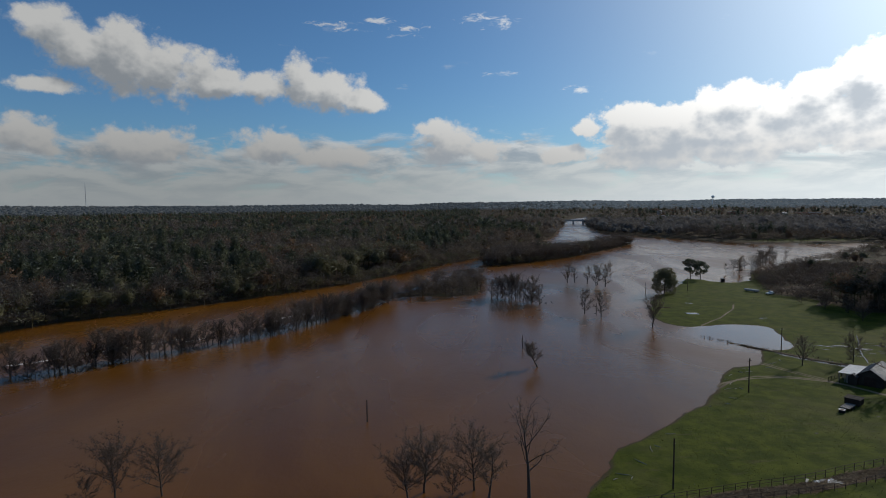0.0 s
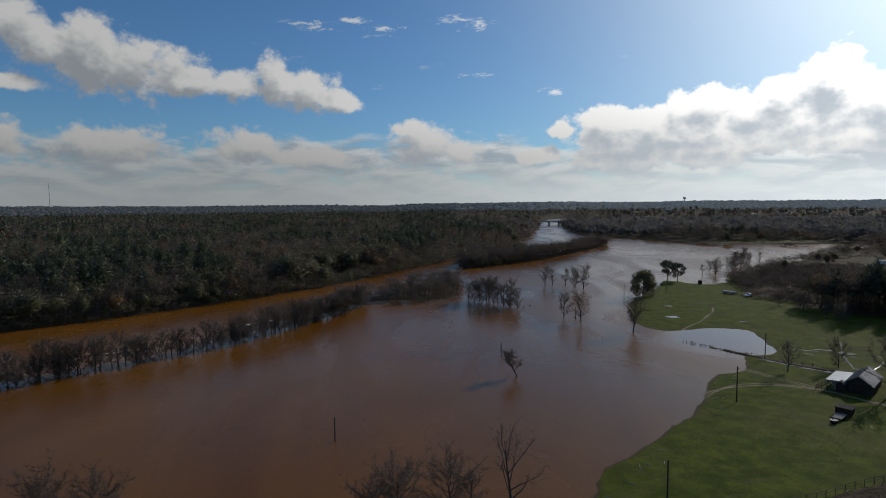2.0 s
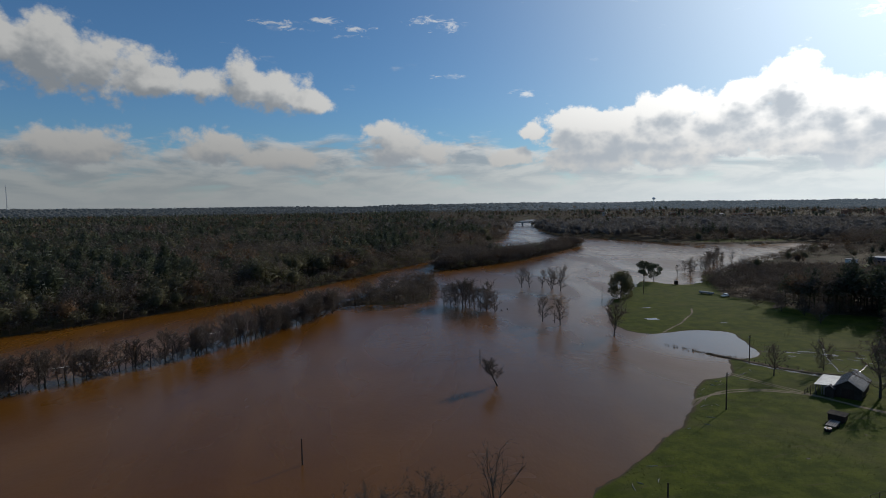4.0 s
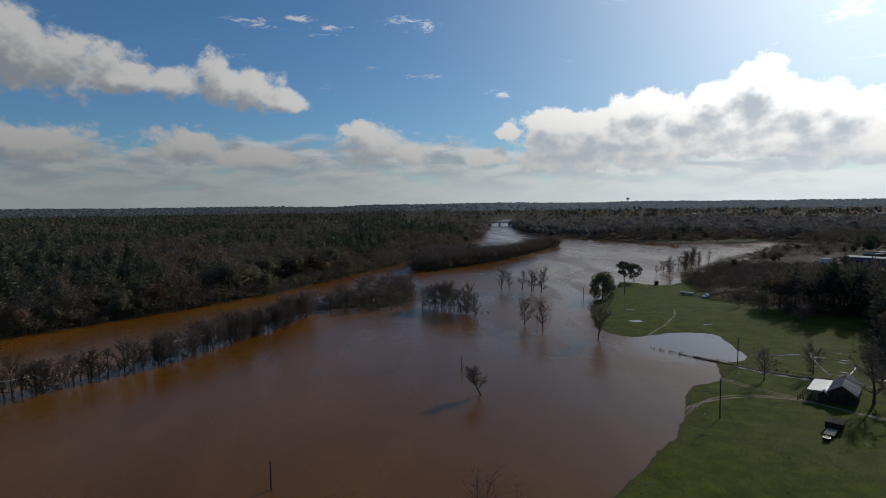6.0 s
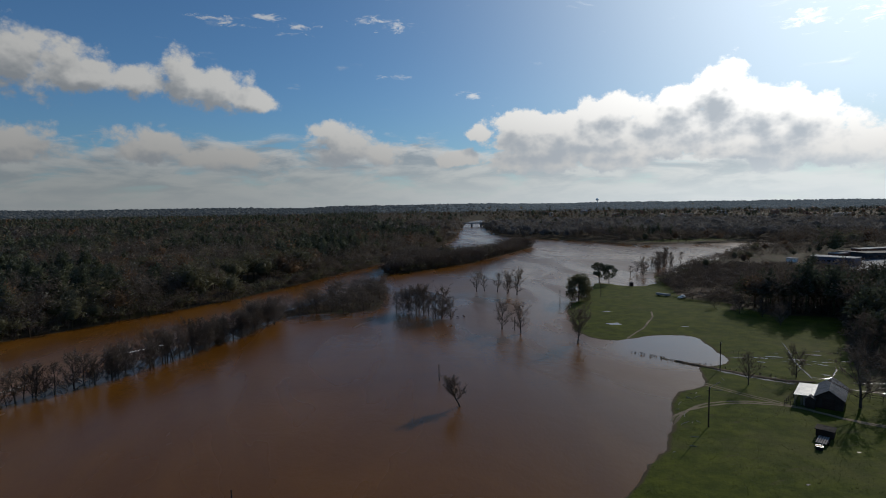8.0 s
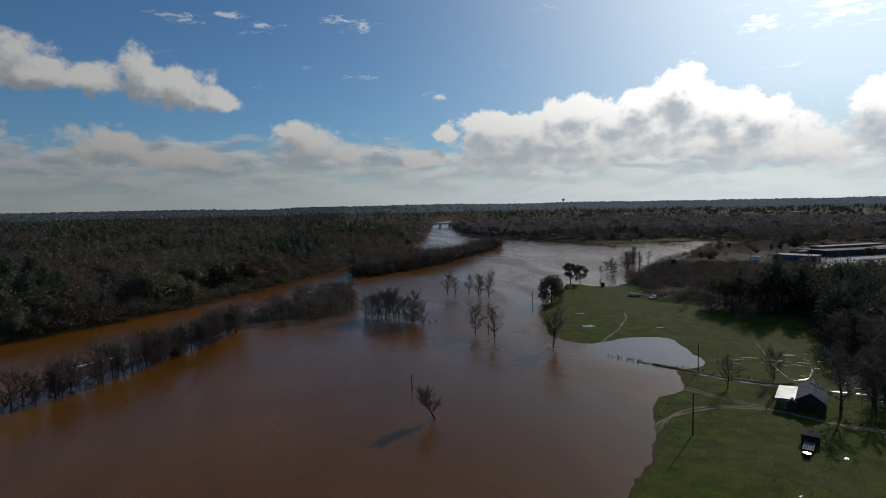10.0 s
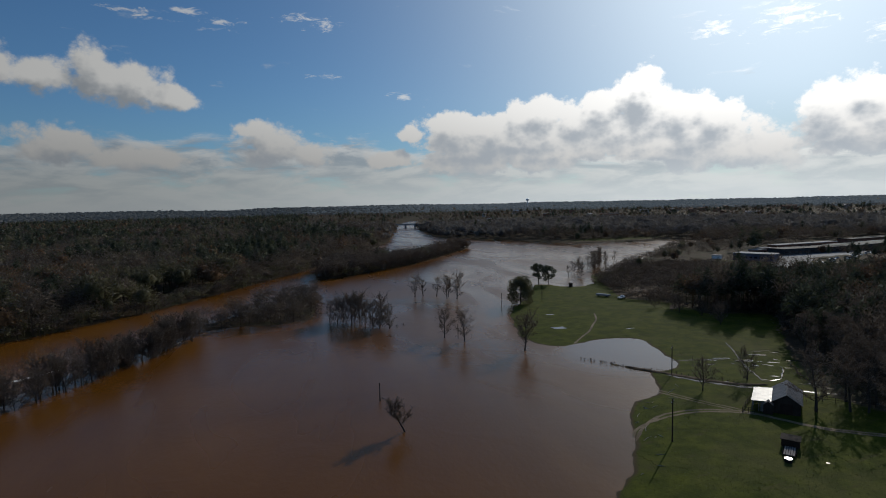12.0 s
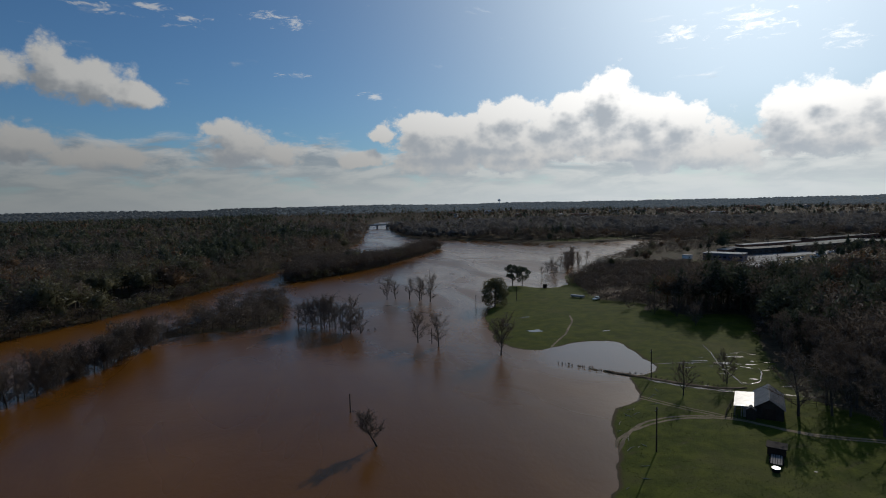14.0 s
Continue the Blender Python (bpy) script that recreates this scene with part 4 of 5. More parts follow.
def grow_single():
    flood, lawn = "trees standing in the flood", "trees round the pasture"
    plant("leaning_tree", bare_tree_meshes(611, 9.4, 0.36, 0.34, 13, lean=-0.17, twig=2.6, thick=1.3, droop=0.06, rise=0.5), 33.4, 171.5,
          "small leaning leafless tree alone in the brown flood", "tree", z=0)
    plant("bank_tree", bare_tree_meshes(640, 12.6, 0.50, 0.26, 17, twig=2.6, thick=1.1, rise=0.4), 90.3, 223.6, "round-crowned leafless tree standing in water off the pasture point", "tree", z=0)
    for x, y, m, s, a in ((70.2, 252.5, TALL[0], 0.95, 20), (75.3, 244.0, TALL[1], 1.0, 80), (86, 352, TALL[2], 1.05, 140), (91, 352, THIN[0], 1.0, 10),
                          (97.5, 347, THIN[1], 1.1, 60), (100.5, 338, TALL[3], 1.1, 200), (103, 343, THIN[2], 1.0, 250), (105, 334, TALL[0], 1.2, 300)):
        plant("flooded_tree", m, x, y, "leafless tree standing in brown flood water", "tree", flood, a, s, 0)
    for i, (x, y) in enumerate(((32, 302), (35, 299), (38, 300), (41, 296), (44.5, 295), (46, 290), (48, 283), (50, 279), (43, 300), (52, 287), (54, 277))):
        m = (TALL, WIDE, WILLOW)[i % 3][i % 3]
        plant("flooded_tree", m, x, y, "leafless tree in a drowned clump off the levee", "tree", flood, i * 67, 0.85 + 0.07 * (i % 5), 0)
    for i, (x, y) in enumerate(((33, 300), (36.5, 298), (39, 297), (42, 294), (45, 291), (47.5, 286), (49, 281), (52, 282))):
        plant("flooded_shrub", BUSH[i % 3], x, y, "twiggy shrub in a drowned clump off the levee", "shrub", flood, i * 51, 0.6 + 0.06 * (i % 4), -0.2)
    for i, (x, y) in enumerate(((55, 280), (57.5, 279), (61, 281))):
        plant("flooded_shrub", BUSH[i % 3], x, y, "low drowned shrub with only its twigs above water", "shrub", flood, i * 40, 0.22, -0.3)
    for x, y, m, s, a in ((17.5, 94.5, bare_tree_meshes(711, 16.5, 0.38, 0.40, 10, twig=0.45), 1.0, 0), (8.0, 97.5, WILLOW[0], 0.86, 40),
                          (10.5, 95.0, THIN[1], 0.85, 120), (-1.0, 97, WILLOW[1], 0.88, 200), (-3.8, 95, WILLOW[2], 0.72, 90), (4.0, 96, BUSH[0], 0.8, 10),
                          (-56, 97, WILLOW[2], 0.84, 15), (-48, 97.5, WILLOW[0], 0.80, 66), (-60.5, 96, BUSH[1], 0.7, 66)):
        plant("flooded_tree", m, x, y, "leafless tree with twiggy crown standing in the near flood", "tree", flood, a, s, 0)
    # the evergreen and the pines at the pasture's point
    plant("evergreen_oak", leafy_tree_meshes(801, 15.5, 13.5, EVERGREEN, 0.10, 36, 240, 0.6), 129, 304.5, "full dark olive evergreen tree at the pasture's edge", "tree")
    for x, y, h, a in ((169.5, 360, 14.5, 0), (175.5, 358.5, 12.5, 130)):
        plant("pine_tree", leafy_tree_meshes(820 + int(a), h * 1.1, 9.0, PINE, 0.40, 16, 190, 0.6, 1.1), x, y, "tall dark pine with a bare bole by the water", "tree", "pair of pines", a)
    # along the lane and round the barn
    for x, y, m, s, a in ((114.5, 167, TALL[2], 0.75, 0), (131.5, 168.5, WIDE[0], 0.75, 50), (126.5, 144.5, TALL[3], 1.25, 20), (131, 129, TALL[0], 1.3, 70),
                          (133, 141, THIN[3], 1.2, 120), (136, 139, THIN[0], 1.15, 220), (138.5, 146, THIN[2], 1.3, 15), (143, 142, THIN[1], 1.2, 190),
                          (150, 140, THIN[1], 1.3, 33), (154, 133, TALL[3], 1.2, 10), (139, 124, THIN[3], 1.2, 99)):
        plant("bare_tree", m, x, y, "leafless winter tree beside the farm lane", "tree", lawn, a, s)
    for x, y, s, a in ((180, 249, 0.6, 0), (184, 240, 0.7, 60), (185, 258, 0.6, 130), (179, 264, 0.5, 200), (178, 224, 0.7, 250), (184, 231, 0.7, 20)):
        plant("bare_tree", WIDE[a % 3], x, y, "leafless tree at the shaded edge of the pasture", "tree", lawn, a, s)
    r = random.Random(5)
    edge = rounded([(148, 128), (143, 148), (156, 164), (176, 188), (200, 212)], 10)
    for i in range(44):
        q = edge[r.randrange(len(edge))]
        plant("bare_tree", r.choice(TALL + THIN + WIDE[:1]), q[0] + r.uniform(0, 22), q[1] + r.uniform(-14, 4), "tall dark leafless tree at the wood's edge", "tree", "trees at the wood's edge",
              r.uniform(0, 360), r.uniform(0.95, 1.35))
    # drowned trees at the head of the lake
    for i in range(26):
        f = i / 25
        x, y = 214 + 95 * f + r.uniform(-10, 6), 372 + 95 * f + r.uniform(0, 26)
        plant("flooded_tree", (TALL, THIN, WIDE)[i % 3][i % 3], x, y, "dark leafless tree wading at the flooded wood's edge", "tree", "trees wading by the lake", r.uniform(0, 360), r.uniform(0.6, 1.0), 0)
    # the drowned levee between river and flood
    line = rounded([(-150, 152), (-118, 171), (-101, 186), (-77, 206), (-59, 225), (-45, 247), (-33, 270), (-22, 296)], 14)
    for i in range(175):
        k = (i + r.uniform(-0.9, 0.9)) / 175 * (len(line) - 1)
        k = min(max(k, 0), len(line) - 1.001)
        a, b = line[int(k)], line[int(k) + 1]
        x, y = a + (b - a) * (k - int(k))
        f = k / len(line)
        if math.sin(k * 1.9) + 0.6 * math.sin(k * 4.3 + 1) < -0.35 and f < 0.7:
            continue
        m = r.choice(THIN[:2] + TALL[:3] + WIDE + WIDE + BUSH + BUSH)
        s = r.uniform(0.65, 1.08) if m not in BUSH else r.uniform(0.7, 1.5)
        plant("levee_tree" if m not in BUSH else "levee_shrub", m, x + r.uniform(-4.5, 2.0), y + r.uniform(-1.0, 4.5), "leafless tree rising from the drowned river levee" if m not in BUSH else "dense twiggy shrub on the drowned river levee",
              "tree" if m not in BUSH else "shrub", "growth along the levee", r.uniform(0, 360), s, -0.2)


grow_single()


# ---- tracks, water in the pasture, foam ----
def lay_ground_things():
    for side in (-0.75, 0.75):
        ribbon("track", [(77.5 + side, 148), (84 + side, 153.5), (93, 156.5 + side), (102, 156 + side), (108, 153.3 + side), (112.5, 149.5 + side), (115, 144 + side),
                         (117, 139.5 + side), (120, 135 + side), (128, 128 + side), (140, 119 + side)], 0.8, TRACK, "pale worn wheel track across the pasture", "track", 0.03, 0.35)
        ribbon("track", [(102.5 + side, 179), (105 + side, 169), (107.5 + side, 161), (110.5 + side, 154.5), (112 + side, 150)], 0.55, TRACK,
               "faint wheel track running down to the flood", "track", 0.03, 0.4)
    ribbon("track", [(147, 266), (140, 254), (133, 246), (126, 238), (119, 232), (110, 224)], 0.8, TRACK, "pale footpath curving over the pasture point", "path", 0.03, 0.4)
    ribbon("straw_strip", [(40, 89), (53, 92.4), (66, 94.3), (78, 97.6), (90, 101), (110, 107)], 3.3, STRAW, "strip of brown straw and mud between two fences", "feed strip", 0.05, 0.15)
    ribbon("ditch_bank", [(110.5, 194), (112.5, 190), (115.2, 185.8), (117.6, 181), (120.2, 176), (122.6, 171.6), (125.6, 167.4), (129, 164.8), (133, 163)], 1.7, MUD,
           "dark bare earth bank beside a ditch", "bank", 0.32, 0.5)
    for i, (line, w) in enumerate((([(159, 203), (153, 194), (147, 186), (141, 177), (137, 170), (134, 165.5)], 0.4), ([(134, 165.5), (140, 165.5), (144, 168), (148, 171), (151, 174.5)], 0.45),
                                   ([(128, 194), (136, 190), (143, 186)], 0.6), ([(115.5, 182.5), (117.5, 177.5), (119.6, 173.2), (121.4, 170.4), (123.7, 167.2), (126.4, 163.6), (130.0, 162.6)], 1.1), ([(140, 147), (143, 141), (147, 136), (156, 128)], 0.8),
                                   ([(140, 160), (147, 158), (155, 153), (166, 146)], 0.5), ([(134, 158), (140, 152), (146, 148)], 0.5))):
        ribbon("drain", line, w, PUDDLE, "narrow bright drain of standing water in the pasture", "drain", 0.07, 0.85)
    r = random.Random(12)
    for i, (x, y, rx, ry) in enumerate(((119, 247, 4.2, 2.0), (113.5, 263, 3.2, 1.5), (147, 183, 3.0, 1.2), (155, 186, 3.2, 0.7), (152, 178, 1.4, 0.6), (143, 188, 2.6, 0.6),
                                        (127, 165.3, 2.2, 0.9), (124, 169, 2.0, 0.9), (143, 235, 1.6, 0.5), (128, 272, 1.8, 0.8), (104, 125, 0.4, 0.2), (84, 117, 0.4, 0.2),
                                        (148, 145, 3.0, 0.6), (160, 176, 3.0, 0.6), (163, 160, 2.4, 0.5))):
        pool("puddle", x, y, rx, ry, r.uniform(-40, 10), i * 1.7)
    for a, b, w in (((-160, 168), (-146, 178), 1.0), ((-141, 182), (-128, 191), 1.3), ((-124, 195), (-112, 206), 1.2), ((-108, 209), (-98, 217), 0.9), ((-97, 210), (-88, 219), 1.2),
                    ((-73, 252), (-61, 263), 1.7), ((-44, 262), (-40, 268), 1.0), ((-31, 284), (-28, 290), 1.0)):
        mid = ((a[0] + b[0]) / 2 + 0.6, (a[1] + b[1]) / 2 - 0.6)
        ribbon("foam", [a, mid, b], w, FOAM, "white foam where the flood spills over the levee", "foam", 0.05, 0.95, "stuff", 0.6, 0.0)


lay_ground_things()


def wet_patch():
    """Small bright pools between trodden grass above the barn, weeds on the ditch bank, mud and debris by the scrub."""
    r = random.Random(21)
    for i in range(26):
        f = r.random()
        x, y = 136 + 24 * f + r.uniform(-3, 3), 166 + 26 * r.random()
        pool("puddle", x, y, r.uniform(0.3, 1.5), r.uniform(0.12, 0.4), r.uniform(-60, -20), i * 2.3, lift=0.07)
    for i in range(22):
        x, y = 140 + 26 * r.random(), 160 - 30 * r.random()
        pool("puddle", x, y, r.uniform(0.3, 1.4), r.uniform(0.12, 0.4), r.uniform(-60, -20), i * 1.3, lift=0.07)
    p = rounded(LEVEE, 12)
    for i in range(46):
        q = p[int(i / 46 * (len(p) - 1))]
        plant("ditch_weed", BUSH[i % 3], q[0] + r.uniform(-1.0, 1.0), q[1] + r.uniform(-1.0, 1.0), "dark dead weeds on the ditch bank", "weed", "weeds along the ditch bank", r.uniform(0, 360), r.uniform(0.05, 0.14))
    for x, y, a, b in ((206, 304, 19, 8), (196, 296, 8, 4), (214, 314, 12, 5), (190, 262, 7, 3), (222, 322, 9, 4)):
        pool("mud_patch", x, y, a, b, 30, x, MUD, "bare brown mud churned up among the scrub", 0.12)


wet_patch()


def driftwood():
    """Bleached sticks left along the water's edge and on the grass."""
    r = random.Random(41)
    line = rounded(NEAR_BANK[6:19], 10)
    for i in range(26):
        a = line[r.randrange(len(line))]
        x, y = a[0] + r.uniform(1.0, 5.5), a[1] - r.uniform(0.5, 4.0)
        d = thing("driftwood_stick", pose(x, y, z_at(x, y) + 0.06, 0, 0, r.uniform(0, 180)), "bleached driftwood stick stranded on the grass", "driftwood", "driftwood on the bank")
        ln, bm = r.uniform(0.5, 1.9), bmesh.new()
        rod(bm, (-ln, 0, 0), (0, 0.1 * ln, 0.03), 0.05, 0.07, 5)
        rod(bm, (0, 0.1 * ln, 0.03), (ln * 0.8, -0.05 * ln, 0), 0.07, 0.03, 5)
        part("stem", bm, WOOD_PALE, d)


driftwood()


# ---- poles, fences, barn and farm things ----
def utility_pole(x, y, height, z, arm=True, lean=0.0, group="poles of the farm line", label="weathered wooden utility pole with a short crossarm"):
    p = thing("utility_pole", pose(x, y, z, 0, lean, 35), label, "pole", group)
    part("post", rod(bmesh.new(), (0, 0, -1), (0, 0, height), 0.17, 0.12, 9), POLE, p)
    if arm:
        arm_bar = part("crossarm", boxed((-0.9, -0.06, height - 0.75), (0.9, 0.06, height - 0.6), 0.01), POLE, p)
        for sx in (-0.8, 0.8):
            part("insulator", rod(bmesh.new(), (sx, 0, height - 0.6), (sx, 0, height - 0.38), 0.06, 0.04), WHITE_PAINT, arm_bar, "pale ceramic insulator")
    return p


utility_pole(43.3, 95.6, 9.3, z_at(43.3, 95.6), False, label="plain weathered wooden pole in the pasture")
utility_pole(84.9, 144.6, 9.4, z_at(84.9, 144.6))
utility_pole(117.2, 181.8, 8.4, 0.5)
utility_pole(145.8, 312.5, 8.0, z_at(145.8, 312.5))
for px, py, ph in ((-15.2, 129.7, 5.4), (32, 193.2, 4.9), (74.6, 249.2, 5.7), (118.2, 304, 6.8), (133, 411, 7.5)):
    utility_pole(px, py, ph, 0.0, False, 0, "poles drowned by the flood", "dark pole standing in flood water")


def fence(line, height, spacing, label, post_mat, rails=(0.55, 0.97)):
    """Posts with rails between them; each post and rail is its own piece."""
    p = rounded(line, 6)
    s = np.concatenate([[0], np.cumsum(np.hypot(*np.diff(p, axis=0).T))])
    k = np.arange(0, s[-1], spacing)
    pts = [Vector((x, y, z_at(x, y))) for x, y in zip(np.interp(k, s, p[:, 0]), np.interp(k, s, p[:, 1]))]
    f = thing("fence", Matrix.Translation(pts[0]), label, "fence", "farm fences")
    post = part("post", rod(bmesh.new(), (0, 0, -0.3), (0, 0, height), 0.07, 0.055, 6), post_mat, f)
    for q in pts[1:]:
        piece("post", post.data, f, Matrix.Translation(q - pts[0]))
    bar = rod(bmesh.new(), (0, 0, 0), (1, 0, 0), 0.04, 0.04, 5)
    first = None
    for a, b in zip(pts, pts[1:]):
        for h in rails:
            m = Matrix.Translation(a - pts[0] + Vector((0, 0, h * height))) @ (b - a).to_track_quat("X", "Z").to_matrix().to_4x4() @ Matrix.Diagonal(((b - a).length, 1, 1, 1))
            if first is None:
                first = part("rail", bar, post_mat, f)
                first.matrix_basis = m
            else:
                piece("rail", first.data, f, m)
    return f


fence([(30, 90), (44, 92.2), (53, 94), (66, 96.3), (78, 99.8), (90, 103), (112, 109)], 1.35, 2.4, "rusty pipe cattle fence along a straw strip", RAIL)
fence([(42, 88), (51, 90), (61, 91.4), (73, 93.6), (82, 96.3), (96, 100.5), (114, 106)], 1.35, 2.4, "rusty pipe cattle fence along a straw strip", RAIL)
fence([(111, 151), (117, 155), (122, 158), (127.5, 161)], 1.3, 2.2, "dark board fence of the pen beside the barn", WOOD_DARK, (0.3, 0.6, 0.95))
fence([(111, 151), (113.2, 149.2)], 1.3, 1.3, "dark board fence of the pen beside the barn", WOOD_DARK, (0.3, 0.6, 0.95))
fence([(130, 152), (135, 147), (140, 141.5), (146, 135), (153, 127)], 1.3, 2.6, "weathered post and rail fence under bare trees", WOOD_DARK)
fence([(103, 205.5), (107.5, 199.5), (111, 193), (116, 186), (120, 179.5), (125, 171.5)], 0.7, 3.2, "old bare fence posts along the flooded ditch bank", WOOD_DARK, ())


def sheet(lo, hi, thick, mat_ribs=0.35, m=None):
    """A ribbed roofing sheet: x along the ribs' spacing, y up the slope."""
    bm = bmesh.new()
    n = max(2, int((hi[0] - lo[0]) / mat_ribs))
    for i in range(n + 1):
        x = lo[0] + (hi[0] - lo[0]) * i / n
        if i < n:
            x1 = lo[0] + (hi[0] - lo[0]) * (i + 1) / n
            box(bm, (x, lo[1], 0), (x1, hi[1], thick), 0, m)
        box(bm, (x - 0.03, lo[1], thick), (x + 0.03, hi[1], thick + 0.035), 0, m)
    return bm


def barn():
    """Local x runs along the ridge away from the gable that faces the pasture, y to its left."""
    z = z_at(120, 148) - 0.05
    turn = 39.0
    b = thing("barn", pose(118.6, 145.8, z, 0, 0, turn), "old dark board barn with a grey tin gable roof", "barn")
    L, W, eave, top = 11.8, 2.9, 2.8, 4.75
    wall = bmesh.new()
    box(wall, (0, -W, 0), (L, -W + 0.15, eave))
    box(wall, (0, W - 0.15, 0), (L, W, eave))
    for x in (0, L - 0.15):
        v = [wall.verts.new(q) for q in ((x, -W + 0.15, 0), (x, W - 0.15, 0), (x, W - 0.15, eave), (x, 0, top - 0.1), (x, -W + 0.15, eave))]
        face = wall.faces.new(v)
        ext = bmesh.ops.extrude_face_region(wall, geom=[face])
        bmesh.ops.translate(wall, vec=(0.15, 0, 0), verts=[g for g in ext["geom"] if isinstance(g, bmesh.types.BMVert)])
    bmesh.ops.recalc_face_normals(wall, faces=wall.faces)
    walls = part("wall", wall, WOOD_DARK, b)
    slope = math.atan2(top - eave, W)
    run = math.hypot(W, top - eave) + 0.45
    for s in (-1, 1):
        m = Matrix.Translation((0, 0, top)) @ Matrix.Rotation(-s * slope, 4, "X") @ Matrix.Diagonal((1, s, 1, 1))
        bm = sheet((-0.4, 0.0), (L + 0.4, run), 0.06, 0.45, m)
        bmesh.ops.recalc_face_normals(bm, faces=bm.faces)
        part("roof", bm, TIN_GREY, b)
    part("ridge_cap", boxed((-0.45, -0.07, top + 0.05), (L + 0.45, 0.07, top + 0.12), 0.02), WOOD_GREY, b)
    part("door", boxed((-0.06, -1.3, 0), (-0.005, 1.3, 2.6), 0.01), BROWN_PAINT, walls, "wide dark board door")
    board = part("board", boxed((-0.03, -0.11, 0), (-0.003, 0.11, eave), 0.004), WOOD_DARK, walls)
    board.location = (0, -W + 0.2, 0)
    for i in range(1, 24):
        y = -W + 0.2 + i * 0.245
        if abs(y) > 1.42 and y < W - 0.1:
            piece("board", board.data, walls, Matrix.Translation((0, y, 0)))
    # lean-to with the pale roof
    a = thing("lean_to", pose(118.6, 145.8, z, 0, 0, turn), "open lean-to with a pale metal roof built against the barn", "shed")
    y0, y1 = W + 0.12, W + 4.0
    m = Matrix.Translation((-0.6, y0, 2.75)) @ Matrix.Rotation(-0.075, 4, "X")
    part("roof", sheet((0, 0), (11.0, y1 - y0 + 0.3), 0.06, 0.6, m), TIN_WHITE, a)
    post = part("post", boxed((-0.08, -0.08, 0), (0.08, 0.08, 2.42), 0.01), WOOD_GREY, a)
    post.location = (-0.3, y1, 0)
    for x, y in ((3.4, y1), (7.0, y1), (10.6, y1), (-0.3, (y0 + y1) / 2 + 0.6)):
        piece("post", post.data, a, Matrix.Translation((x, y, 0)))
    part("beam", boxed((-0.5, y1 - 0.06, 2.32), (10.8, y1 + 0.06, 2.46)), WOOD_GREY, a)
    part("back_wall", boxed((10.7, y0, 0), (10.82, y1, 2.4)), WOOD_DARK, a)
    part("front_panel", boxed((-0.3, y0 + 0.1, 0), (-0.2, y0 + 2.2, 2.4)), WOOD_GREY, a, "grey board panel under the eave")
    # small gabled porch at the corner
    p = thing("porch", pose(118.6, 145.8, z, 0, 0, turn) @ pose(-1.6, W - 0.2, 0), "small dark gabled porch at the barn's corner", "porch")
    part("wall", boxed((0, -0.1, 0), (1.5, 1.9, 2.2), 0.02), WOOD_DARK, p)
    for s in (-1, 1):
        m = Matrix.Translation((-0.15, 0.9, 3.0)) @ Matrix.Rotation(-s * 0.62, 4, "X") @ Matrix.Diagonal((1, s, 1, 1))
        bm = boxed((0, 0, 0), (1.9, 1.4, 0.05), 0, m)
        bmesh.ops.recalc_face_normals(bm, faces=bm.faces)
        part("roof", bm, DARK_ROOF, p)
    bm = bmesh.new()
    for x in (0.02, 1.4):
        v = [bm.verts.new(q) for q in ((x, -0.1, 2.2), (x, 1.9, 2.2), (x, 0.9, 2.92))]
        bm.faces.new(v)
    part("gable", bm, WOOD_DARK, p)


barn()


